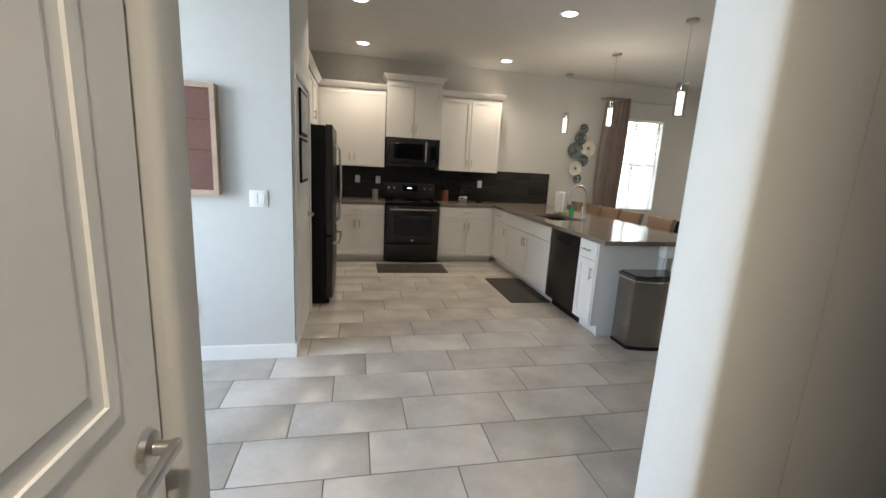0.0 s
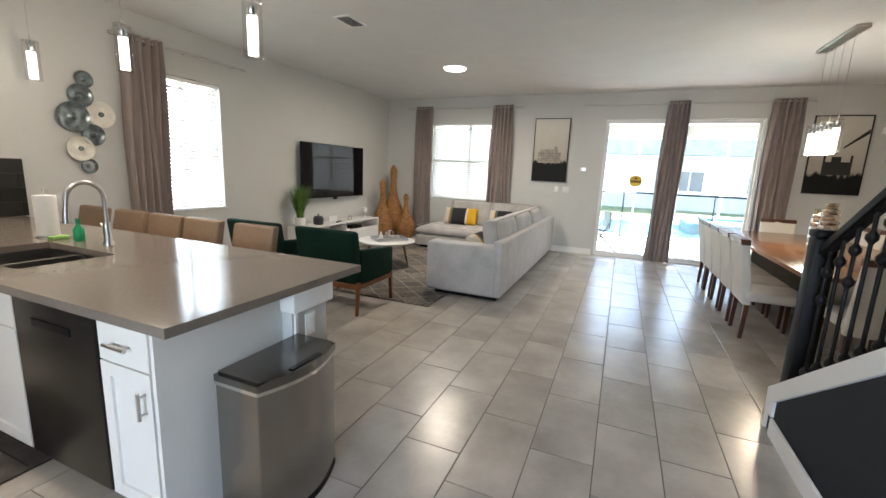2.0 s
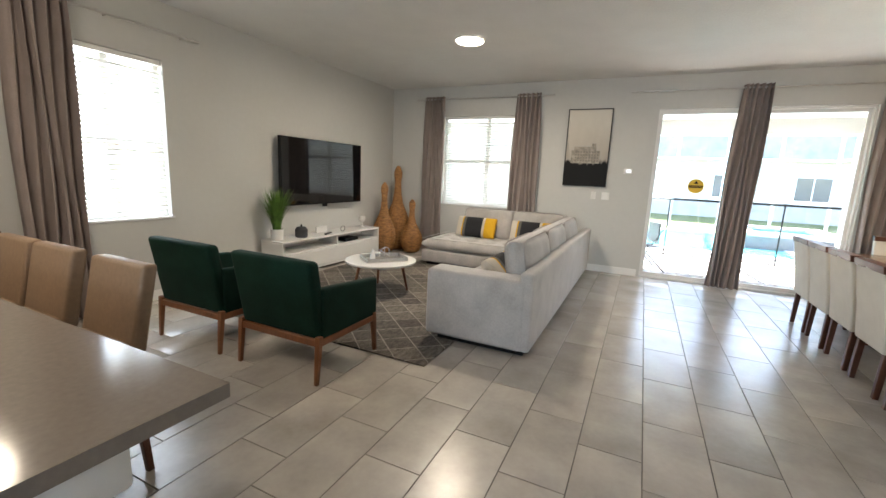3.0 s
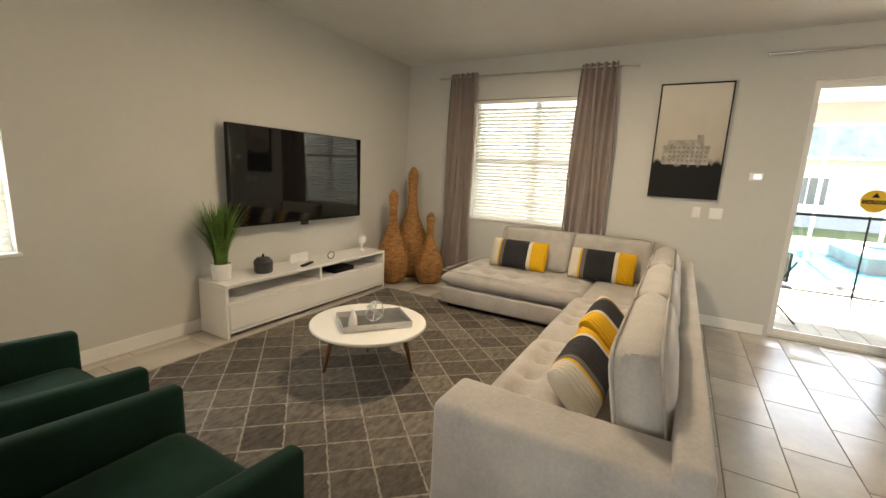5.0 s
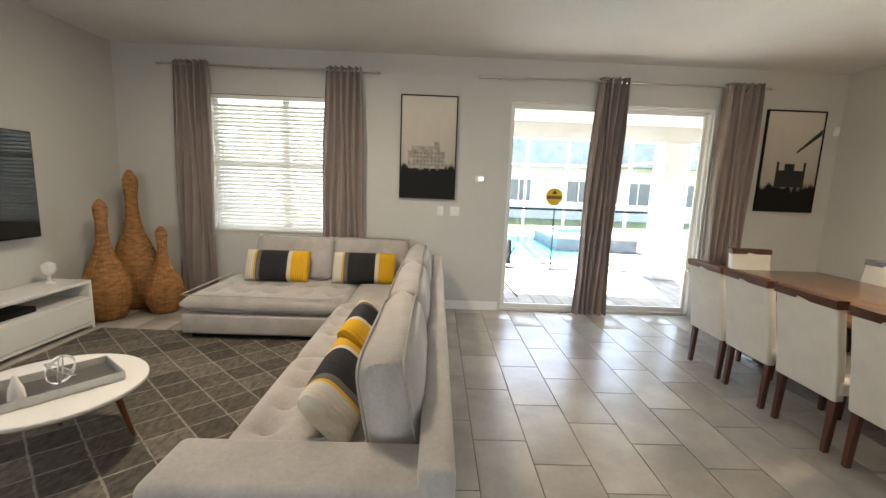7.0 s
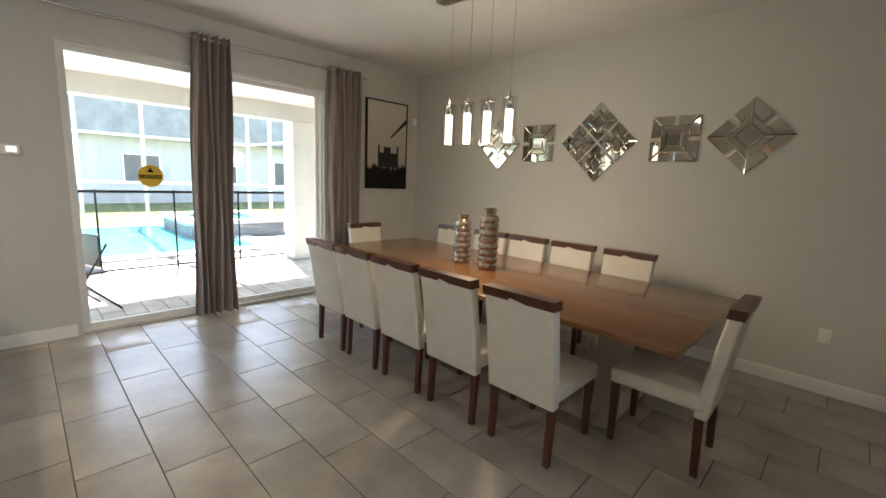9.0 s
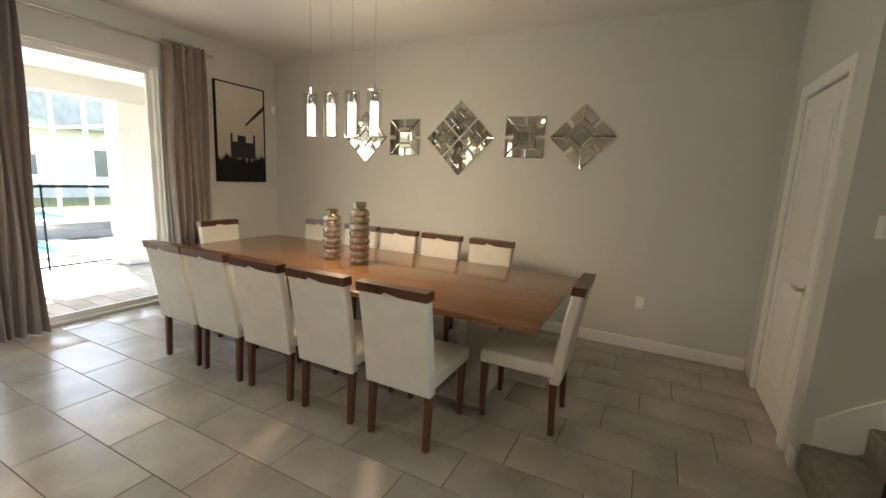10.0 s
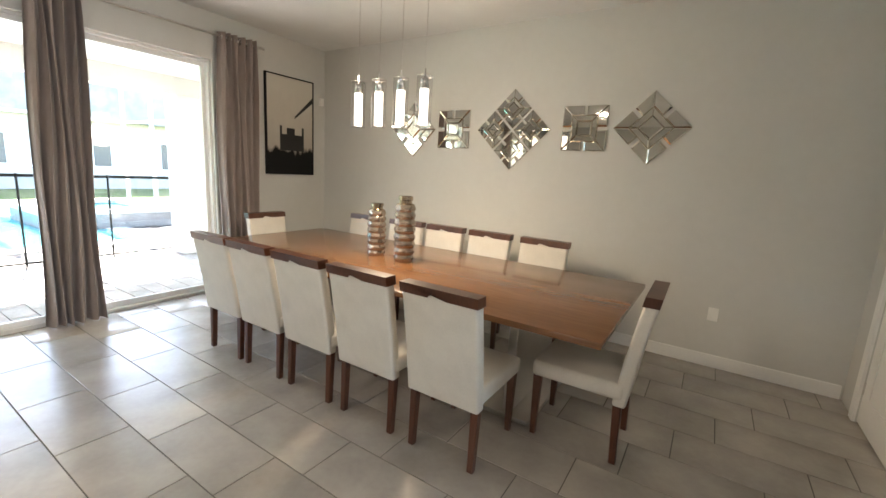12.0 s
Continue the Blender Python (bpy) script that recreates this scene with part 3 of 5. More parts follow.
# peninsula units face west
RY = -90
base_cabinet(pose(2.66, 6.43, 0, 0, 0, RY), 0.62, 1)
base_cabinet(pose(2.66, 5.81, 0, 0, 0, RY), 1.39, 2, drawer_pull=False, top=0.685)
base_cabinet(pose(2.66, 3.8, 0, 0, 0, RY), 0.30, 1)
dw = thing("dishwasher", pose(2.66, 4.41, 0, 0, 0, RY), "dark stainless built-in dishwasher", "dishwasher")
part("body", boxes((0.004, -0.57, 0.1, 0.6, 0, 0.872)), BLACKM, dw)
part("door", rbox(0.004, -0.625, 0.11, 0.6, -0.57, 0.87, 0.008), DSTEEL, dw)
part("handle", rbox(0.16, -0.632, 0.755, 0.44, -0.6245, 0.79, 0.003), BLACKM, dw, "recessed black pocket handle")
part("toe_kick", boxes((0.004, -0.53, 0, 0.6, -0.5, 0.1)), BLACKM, dw)
fixed("peninsula_wall", boxes((2.665, 3.42, 0, 2.92, 7.02, 0.875)), WALL, "low grey painted wall behind the peninsula cabinets", "wall")
fixed("peninsula_end", boxes((2.045, 3.478, 0.1, 2.66, 3.497, 0.875), (2.115, 3.478, 0, 2.66, 3.497, 0.1)), CAB, "white end panel of the peninsula", "panel")
base("baseboard", 2.92, 3.405, 2.935, 7.0)
base("baseboard", 2.66, 3.405, 2.92, 3.42)
cb = thing("corbel", pose(2.8, 3.42, 0), "white moulded post cap under the counter overhang", "moulding")
part("cap", rbox(-0.15, -0.03, 0.76, 0.15, 0.3, 0.873, 0.012), TRIM, cb)
part("shaft", rbox(-0.125, -0.012, 0.1, -0.1, 0.0, 0.76, 0.004, 1), TRIM, cb)

# worktop with the sink cut out
SX0, SX1, SY0, SY1 = 2.17, 2.62, 4.68, 5.4
ct = thing("worktop", pose(0, 0, 0), "dark grey-brown polished quartz worktop", "worktop")
bm = boxes((2.013, 3.358, 0.876, 3.161, SY0, 0.915), (2.013, SY1, 0.876, 3.161, NY - 0.002, 0.915), (2.013, SY0, 0.876, SX0, SY1, 0.915), (SX1, SY0, 0.876, 3.161, SY1, 0.915))
bmesh.ops.remove_doubles(bm, verts=bm.verts[:], dist=0.0001)
part("peninsula_top", bm, QUARTZ, ct)
part("range_side_top", boxes((1.172, NY - 0.645, 0.876, 2.013, NY - 0.002, 0.915)), QUARTZ, ct)
part("fridge_side_top", boxes((-1.06, NY - 0.645, 0.876, 0.356, NY - 0.002, 0.915)), QUARTZ, ct)
SINK = mat("sink_steel", (0.3, 0.29, 0.28), 0.35, 1.0, var=0.08)
sk = thing("kitchen_sink", pose(0, 0, 0), "double-bowl stainless undermount sink", "sink")
mid = (SY0 + SY1) / 2
for y0, y1 in ((SY0 - 0.01, mid - 0.012), (mid + 0.012, SY1 + 0.01)):
    x0, x1 = SX0 - 0.01, SX1 + 0.01
    part("bowl", boxes((x0, y0, 0.69, x1, y1, 0.695), (x0, y0, 0.695, x0 + 0.004, y1, 0.875), (x1 - 0.004, y0, 0.695, x1, y1, 0.875),
                       (x0 + 0.004, y0, 0.695, x1 - 0.004, y0 + 0.004, 0.875), (x0 + 0.004, y1 - 0.004, 0.695, x1 - 0.004, y1, 0.875)), SINK, sk)
part("divider", rbox(SX0 - 0.005, mid - 0.0115, 0.7, SX1 + 0.005, mid + 0.0115, 0.873, 0.004, 1), STEEL, sk)
fa = thing("faucet", pose(2.76, 5.02, 0.915), "brushed steel gooseneck kitchen faucet", "faucet")
part("base", lathe([(0.03, 0), (0.03, 0.015), (0.022, 0.03), (0.022, 0.13), (0.016, 0.15)], 20), STEEL, fa)
pts = [(0, 0, 0.14), (0, 0, 0.3)] + [(-0.1 + 0.1 * math.cos(a), 0, 0.3 + 0.1 * math.sin(a)) for a in [math.pi * k / 10 for k in range(1, 11)]] + [(-0.205, 0, 0.24)]
part("neck", tube(pts, 0.013, 12), STEEL, fa)
part("spray_head", bar((-0.205, 0, 0.25), (-0.21, 0, 0.16), 0.017, 0.02), STEEL, fa)
part("lever", bar((0, 0.02, 0.09), (0.02, 0.1, 0.13), 0.008, 0.006), STEEL, fa)
pt = thing("paper_towel", pose(2.72, 5.62, 0.915), "white paper towel roll on a stand", "paper towel")
part("roll", lathe([(0.02, 0.012), (0.06, 0.012), (0.062, 0.02), (0.062, 0.285), (0.02, 0.29)], 28), mat("paper", (0.8, 0.78, 0.75), 0.95, var=0.02, bump=0.2), pt)
part("stand", lathe([(0.07, 0), (0.07, 0.01), (0.01, 0.012), (0.008, 0.32), (0.013, 0.33)], 20), STEEL, pt)
sb = thing("soap_bottle", pose(2.74, 5.3, 0.915), "green plastic dish soap bottle", "bottle")
part("bottle", lathe([(0.028, 0), (0.032, 0.01), (0.03, 0.08), (0.012, 0.105), (0.012, 0.12)], 18), mat("green_soap", (0.02, 0.3, 0.12), 0.2), sb)
part("cap", lathe([(0.013, 0.12), (0.013, 0.15)], 14), mat("green_cap", (0.02, 0.22, 0.1), 0.4), sb)
sp = thing("sponge", pose(2.7, 5.46, 0.915), "small green and yellow sponge by the sink", "sponge")
part("pad", rbox(-0.05, -0.035, 0, 0.05, 0.035, 0.025, 0.006), mat("sponge", (0.25, 0.42, 0.12), 0.9, bump=0.4), sp)

# range
rg = thing("range", pose(0.362, 6.99, 0), "black stainless freestanding electric range", "range")
W = 0.806
part("body", boxes((0, -0.6, 0.03, W, -0.02, 0.905)), BLACKM, rg)
part("cooktop", rbox(0, -0.635, 0.9, W, -0.02, 0.922, 0.005), BLACK, rg)
od = part("oven_door", rbox(0.005, -0.645, 0.3, W - 0.005, -0.6, 0.86, 0.006), DSTEEL, rg)
part("oven_window", rbox(0.12, -0.65, 0.42, W - 0.12, -0.644, 0.72, 0.003, 1), BLACK, od)
part("handle", bar((0.06, -0.695, 0.81), (W - 0.06, -0.695, 0.81), 0.013), STEEL, od)
for x in (0.08, W - 0.08):
    part("handle_post", bar((x, -0.695, 0.81), (x, -0.645, 0.81), 0.009), STEEL, od)
part("drawer", rbox(0.005, -0.64, 0.05, W - 0.005, -0.6, 0.285, 0.006), DSTEEL, rg)
part("badge", boxes((W / 2 - 0.02, -0.6475, 0.335, W / 2 + 0.02, -0.645, 0.36)), STEEL, od)
bp = part("back_panel", rbox(0, -0.09, 0.922, W, -0.02, 1.17, 0.008), DSTEEL, rg)
part("display", boxes((W / 2 - 0.12, -0.094, 1.05, W / 2 + 0.12, -0.0895, 1.13)), BLACK, bp)
part("clock_digits", boxes((W / 2 - 0.035, -0.096, 1.085, W / 2 + 0.035, -0.0938, 1.1)), glow("clock_glow", (0.6, 0.85, 1.0), 0.3), bp)
for x in (0.07, 0.16, W - 0.16, W - 0.07):
    part("knob", bar((x, -0.09, 1.09), (x, -0.118, 1.09), 0.022, 0.019, 16), STEEL, bp)
for x, y, r in ((0.2, -0.47, 0.1), (0.6, -0.47, 0.08), (0.2, -0.22, 0.08), (0.6, -0.22, 0.1)):
    part("burner", lathe([(r, 0.9222), (r, 0.9228)], 28, x, y), BLACKM, rg)

mw = thing("microwave", pose(0.362, NY - 0.002, 1.44), "dark stainless over-range microwave", "microwave")
part("body", rbox(0, -0.39, 0, W, 0, 0.41, 0.005, 1), BLACKM, mw)
dd = part("door", rbox(0.004, -0.415, 0.05, W - 0.19, -0.39, 0.4, 0.006), DSTEEL, mw)
part("window", rbox(0.05, -0.42, 0.1, W - 0.25, -0.414, 0.33, 0.003, 1), BLACK, dd)
part("handle", bar((W - 0.215, -0.45, 0.07), (W - 0.215, -0.45, 0.36), 0.011), STEEL, dd)
part("control_panel", rbox(W - 0.186, -0.415, 0.05, W - 0.004, -0.39, 0.4, 0.006), BLACK, mw)
part("vent", rbox(0.004, -0.41, 0.004, W - 0.004, -0.39, 0.045, 0.003, 1), DSTEEL, mw)

wall_cabinet(pose(-0.62, NY - 0.002, 0), 0.965, 1.40, 2.50, 2)
wall_cabinet(pose(0.355, NY - 0.002, 0), 0.815, 1.85, 2.65, 2, 0.39)
wall_cabinet(pose(1.18, NY - 0.002, 0), 0.95, 1.40, 2.50, 2)
wall_cabinet(pose(-1.055, 4.42, 0, 0, 0, 90), 2.2, 1.9, 2.50, 4, 0.42)

# backsplash: rows of dark tile
bs = thing("backsplash", pose(0, 0, 0), "dark glossy backsplash tiles in rows", "backsplash", kind="structure")
part("bed", boxes((-1.05, 7.018, 0.916, 3.2, 7.029, 1.43)), GROUT, bs)
tm = mesh_of("tile", rbox(0, -0.006, 0, 0.597, 0, 0.123, 0.0015, 1), SPLASH, 0)
for r in range(4):
    x = -1.045 - (0.3 if r % 2 else 0)
    while x < 3.19:
        a, b = max(x, -1.045), min(x + 0.597, 3.198)
        if b - a > 0.03:
            t = new("tile", tm if b - a > 0.596 else mesh_of("tile", rbox(0, -0.006, 0, b - a, 0, 0.123, 0.0015, 1), SPLASH, 0))
            t.parent = bs
            t.matrix_local = pose(a, 7.0175, 0.919 + 0.1275 * r)
        x += 0.6


def outlet(m, label="white double wall outlet", name="wall_outlet", cat="outlet", w=0.075):
    o = thing(name, m, label, cat)
    part("plate", rbox(-w / 2, -0.008, -0.058, w / 2, 0, 0.058, 0.003), PLAST, o)
    k = max(1, round(w / 0.06))
    for i in range(k):
        x = (i - (k - 1) / 2) * 0.046
        if cat == "outlet":
            for z in (-0.022, 0.022):
                part("socket", rbox(x - 0.016, -0.011, z - 0.014, x + 0.016, -0.0075, z + 0.014, 0.002, 1), PLAST, o)
        else:
            part("rocker", rbox(x - 0.016, -0.012, -0.033, x + 0.016, -0.0075, 0.033, 0.002, 1), PLAST, o)
    return o


for x in (-0.05, 0.27, 1.95):
    outlet(pose(x, 7.01, 1.2))
outlet(pose(-0.72, 3.294, 1.18), "white double rocker light switch", "light_switch", "switch", 0.12)
outlet(pose(-1.18, 3.294, 0.4))
outlet(pose(4.74, 7.029, 0.46))
outlet(pose(4.85, -1.579, 0.46, 0, 0, 180))
outlet(pose(3.79, -0.149, 1.4, 0, 0, 180), "white rocker light switch by the stairs", "light_switch", "switch", 0.075)
outlet(pose(9.669, 3.02, 1.23, 0, 0, -90), "white double rocker light switch", "light_switch", "switch", 0.12)
outlet(pose(9.669, 3.2, 1.23, 0, 0, -90), "white rocker light switch", "light_switch", "switch", 0.075)
outlet(pose(2.79, 3.4195, 0.67))

# fridge faces east
fr = thing("fridge", pose(-1.03, 4.5, 0, 0, 0, 90), "black stainless french-door fridge with bottom freezer", "fridge")
part("body", rbox(0, -0.66, 0.03, 0.9, 0, 1.79, 0.008), BLACKM, fr)
for a, b, hx in ((0.002, 0.448, 0.41), (0.452, 0.898, 0.49)):
    f = part("door", rbox(a, -0.735, 0.72, b, -0.664, 1.8, 0.012), DSTEEL, fr)
    part("handle", tube([(hx, -0.735, 0.8), (hx, -0.785, 0.84), (hx, -0.8, 1.2), (hx, -0.785, 1.58), (hx, -0.735, 1.62)], 0.013), STEEL, f)
f = part("freezer_drawer", rbox(0.002, -0.735, 0.06, 0.898, -0.664, 0.71, 0.012), DSTEEL, fr)
part("handle", tube([(0.08, -0.735, 0.63), (0.11, -0.79, 0.63), (0.45, -0.8, 0.63), (0.79, -0.79, 0.63), (0.82, -0.735, 0.63)], 0.013), STEEL, f)
part("grille", boxes((0.02, -0.7, 0.0, 0.88, -0.1, 0.05)), BLACKM, fr)

# worktop clutter
co = thing("blender", pose(1.62, 6.83, 0.915), "chrome countertop blender with clear jug", "blender")
part("base", rbox(-0.08, -0.08, 0, 0.08, 0.08, 0.1, 0.03, 3), CHROME, co)
part("jug", lathe([(0.045, 0.1), (0.05, 0.12), (0.07, 0.3)], 18), GLASS, co)
part("lid", lathe([(0.072, 0.3), (0.07, 0.325), (0.03, 0.34)], 18), BLACKM, co)
kb = thing("knife_block", pose(1.32, 6.85, 0.915, 0, 0, 10), "wooden knife block with black handles", "knife block")
part("block", rbox(-0.05, -0.07, 0.0, 0.05, 0.07, 0.17, 0.006), WALNUT, kb)
for i in range(4):
    part("knife_handle", rbox(-0.04 + 0.022 * i, -0.02, 0.17, -0.026 + 0.022 * i, 0.005, 0.25, 0.003, 1), BLACKM, kb)
ca = thing("canister", pose(0.22, 6.78, 0.915), "grey steel utensil canister", "canister")
part("cup", lathe([(0.045, 0), (0.047, 0.004), (0.047, 0.15), (0.043, 0.15), (0.043, 0.02)], 22), STEEL, ca)
tr = thing("small_dish", pose(1.9, 6.75, 0.915), "small black dish on the worktop", "dish")
part("bowl", lathe([(0.03, 0), (0.06, 0.01), (0.065, 0.025), (0.055, 0.012)], 20), BLACKM, tr)
for m, w, d in ((pose(0.72, 6.0, 0), 0.98, 0.5), (pose(1.9, 4.93, 0), 0.5, 1.0)):
    fm = thing("floor_mat", m, "dark brown cushioned kitchen floor mat", "mat")
    part("pad", rbox(-w / 2, -d / 2, 0.001, w / 2, d / 2, 0.013, 0.005), MAT, fm)
    for k in (-0.25, 0, 0.25):
        b = (-w / 2 + 0.03, k * d - 0.004, 0.013, w / 2 - 0.03, k * d + 0.004, 0.0142) if w > d else (k * w - 0.004, -d / 2 + 0.03, 0.013, k * w + 0.004, d / 2 - 0.03, 0.0142)
        part("groove", boxes(b), BLACKM, fm)

# trash can: curved front to the south
tc_ = thing("trash_can", pose(2.46, 3.27, 0), "brushed steel step trash can with dark lid", "trash can")


def bow(w, d, z0, z1, k=0.06, n=10):
    bm = bmesh.new()
    pts = [(-w / 2, d / 2), (-w / 2, -d / 2 + k)] + [(w * (i / n - 0.5), -d / 2 + k - k * math.sin(math.pi * i / n)) for i in range(1, n)] + [(w / 2, -d / 2 + k), (w / 2, d / 2)]
    lo, hi = [bm.verts.new((x, y, z0)) for x, y in pts], [bm.verts.new((x, y, z1)) for x, y in pts]
    bm.faces.new(lo)
    bm.faces.new(hi[::-1])
    for i in range(len(pts)):
        j = (i + 1) % len(pts)
        bm.faces.new((lo[j], lo[i], hi[i], hi[j]))
    return bm


part("body", bow(0.46, 0.28, 0.03, 0.6), mat("can_steel", (0.33, 0.31, 0.29), 0.24, 1.0, var=0.05, stretch=(1, 1, 30), scale=8), tc_)
part("foot", bow(0.465, 0.285, 0, 0.03), BLACKM, tc_)
part("rim", bow(0.47, 0.29, 0.6, 0.615), CHROME, tc_)
bm = bow(0.47, 0.29, 0.615, 0.655)
bmesh.ops.bevel(bm, geom=[e for e in bm.edges if all(v.co.z > 0.65 for v in e.verts)], offset=0.012, segments=2, affect='EDGES')
ld = part("lid", bm, mat("lid_steel", (0.2, 0.19, 0.18), 0.2, 1.0, var=0.05), tc_)
part("sensor", rbox(-0.09, -0.125, 0.655, 0.09, -0.1, 0.66, 0.002, 1), BLACK, ld)

# framed box on the pantry wall
bx = thing("shadow_box", pose(-1.25, 3.294, 1.2), "wooden wall frame with brown panel", "frame")
part("frame", boxes((-0.3, -0.07, 0, 0.3, 0, 0.03), (-0.3, -0.07, 0.67, 0.3, 0, 0.7), (-0.3, -0.07, 0.03, -0.27, 0, 0.67), (0.27, -0.07, 0.03, 0.3, 0, 0.67)), mat("pale_wood", (0.42, 0.3, 0.22), 0.5, var=0.12, scale=6), bx)
part("panel", boxes((-0.27, -0.05, 0.03, 0.27, -0.01, 0.67)), mat("brown_panel", (0.13, 0.055, 0.04), 0.3, var=0.15), bx)
for z in (0.28, 0.47):
    part("shelf", boxes((-0.26, -0.056, z, 0.26, -0.0505, z + 0.012)), DWOOD, bx)

# ---- stair rail ----
nw = thing("stair_railing", pose(0, 0, 0), "black wooden and iron stair railing with newel post", "railing")
post = part("newel_post", rbox(3.951, 0.928, 0.31, 4.051, 1.028, 1.2, 0.006), BLACKM, nw)
part("cap", rbox(3.943, 0.92, 1.2, 4.059, 1.036, 1.25, 0.02, 3), BLACKM, post)
dx, dz = -0.864, 0.57
bm = boxes((-0.5, -0.03, -0.03, 0.5, 0.03, 0.03))
L = math.hypot(dx, dz)
bmesh.ops.scale(bm, vec=(L, 1, 1), verts=bm.verts)
bmesh.ops.bevel(bm, geom=bm.edges[:], offset=0.012, segments=2, affect='EDGES')
part("handrail", moved(bm, Matrix.Translation((3.986 + dx / 2, 0.978, 1.12 + dz / 2)) @ Matrix.Rotation(math.atan2(-dz, dx), 4, 'Y')), BLACKM, nw)
for i in range(7):
    x = 3.9 - 0.115 * i
    zb, zt = 0.25 + (4.15 - x) * 0.648, 1.1 + (3.986 - x) * 0.66
    b = part("baluster", bar((x, 0.978, zb - 0.015), (x, 0.978, zt), 0.009), IRON, nw)
    for zc in (zb + 0.06, (zb + zt) / 2 + 0.1, zt - 0.12):
        if i % 2 == 0 or abs(zc - (zb + zt) / 2) > 0.12:
            part("collar", lathe([(0.009, zc - 0.03), (0.024, zc - 0.01), (0.024, zc + 0.01), (0.009, zc + 0.03)], 10, x, 0.978), IRON, b)

# ---- ceiling fittings ----


def disc_light(x, y, r, power, label, name="recessed_light", spread=125):
    c = thing(name, pose(x, y, H), label, "ceiling light", "recessed kitchen lights" if r < 0.1 else "")
    part("trim_ring", lathe([(r + 0.025, 0), (r + 0.022, -0.008), (r, -0.011), (r - 0.004, -0.002)], 32), PLAST, c)
    part("diffuser", lathe([(r - 0.002, -0.001), (r - 0.004, -0.007 if r < 0.1 else -0.02)], 32), LED, c)
    _, d = lamp(name + "_lamp", 'AREA', pose(x, y, H - 0.03), power, LAMP)
    d.shape, d.size, d.spread = 'DISK', 2 * r, radians(spread)


for x, y in ((0.0, 6.3), (2.05, 6.4), (1.99, 4.41), (-0.05, 4.75)):
    disc_light(x, y, 0.075, CAN_W, "small round recessed ceiling light, switched on")
disc_light(7.345, 4.52, 0.16, DISC_W, "round flush ceiling light, switched on", "flush_light", 175)
# unseen light added to brighten entry door and wall end; shares the kitchen label
disc_light(0.02, -0.4, 0.075, CAN_W * 3.9, "small round recessed ceiling light, switched on")


def vent(x, y, w, d):
    v = thing("ceiling_vent", pose(x, y, H), "white slatted ceiling air vent", "vent")
    part("frame", boxes((-w / 2, -d / 2, -0.012, w / 2, -d / 2 + 0.02, 0), (-w / 2, d / 2 - 0.02, -0.012, w / 2, d / 2, 0), (-w / 2, -d / 2 + 0.02, -0.012, -w / 2 + 0.02, d / 2 - 0.02, 0), (w / 2 - 0.02, -d / 2 + 0.02, -0.012, w / 2, d / 2 - 0.02, 0)), PLAST, v)
    part("backing", boxes((-w / 2 + 0.02, -d / 2 + 0.02, -0.003, w / 2 - 0.02, d / 2 - 0.02, -0.001)), GREYC, v)
    for i in range(7):
        y0 = -d / 2 + 0.03 + (d - 0.06) * i / 6
        part("slat", moved(boxes((-w / 2 + 0.02, -0.007, -0.001, w / 2 - 0.02, 0.007, 0.001)), pose(0, y0, -0.008, 35)), PLAST, v)


vent(5.19, 4.88, 0.34, 0.2)


def pendant(parent, x, y, z_top, z0, z1):
    """A glass tube pendant with a lit core; z0 and z1 are the glass's foot and top."""
    part("cord", bar((x, y, z1 + 0.05), (x, y, z_top), 0.0025, seg=6), STEEL, parent)
    part("stem", bar((x, y, z1 - 0.02), (x, y, z1 + 0.05), 0.006, seg=8), CHROME, parent)
    part("socket", lathe([(0.006, z1 - 0.01), (0.03, z1 - 0.015), (0.032, z1 - 0.075), (0.026, z1 - 0.085)], 18, x, y), CHROME, parent)
    part("core", lathe([(0.004, z0 + 0.012), (0.03, z0 + 0.014), (0.031, z1 - 0.086), (0.02, z1 - 0.084)], 18, x, y), BULB, parent)
    part("glass_rim", tube([(x + 0.056 * math.cos(k * math.pi / 12), y + 0.056 * math.sin(k * math.pi / 12), z1) for k in range(25)], 0.002, 5), CHROME, parent)
    g = part("glass_tube", lathe([(0.056, z0), (0.056, z1)], 28, x, y), GLASS, parent)
    g.visible_shadow = False


for x, y in ((3.26, 6.78), (3.23, 5.47), (3.18, 4.15)):
    p = thing("pendant_lamp", pose(x, y, 0), "clear glass tube pendant lamp, lit", "pendant lamp", "pendants over the peninsula")
    part("canopy", lathe([(0.06, H), (0.06, H - 0.02), (0.05, H - 0.03)], 24), STEEL, p)
    pendant(p, 0, 0, H - 0.03, 2.1, 2.42)
ch = thing("chandelier", pose(7.1, 0.06, 0), "linear chandelier of four lit glass tubes", "chandelier")
part("canopy", rbox(-0.46, -0.06, H - 0.035, 0.46, 0.06, H, 0.004, 1), STEEL, ch)
for i, (x, y) in enumerate(((0.31, 0.0), (0.1, 0.0), (-0.11, 0.0), (-0.32, 0.0))):
    pendant(ch, x, y, H - 0.03, 1.82, 2.16)
_, d = lamp("chandelier_glow", 'POINT', pose(7.1, 0.06, 1.75), CHAN_W, LAMP)
d.shadow_soft_size = 0.15
_, d = lamp("chandelier_lamp", 'SPOT', pose(7.1, 0.06, 1.8), CHAN_W, (1.0, 0.74, 0.46))
d.shadow_soft_size, d.spot_size, d.spot_blend = 0.15, radians(172), 0.5
_, d = lamp("pendant_lamp_light", 'POINT', pose(3.2, 5.4, 2.02), 2.4, LAMP)
d.shadow_soft_size = 0.15

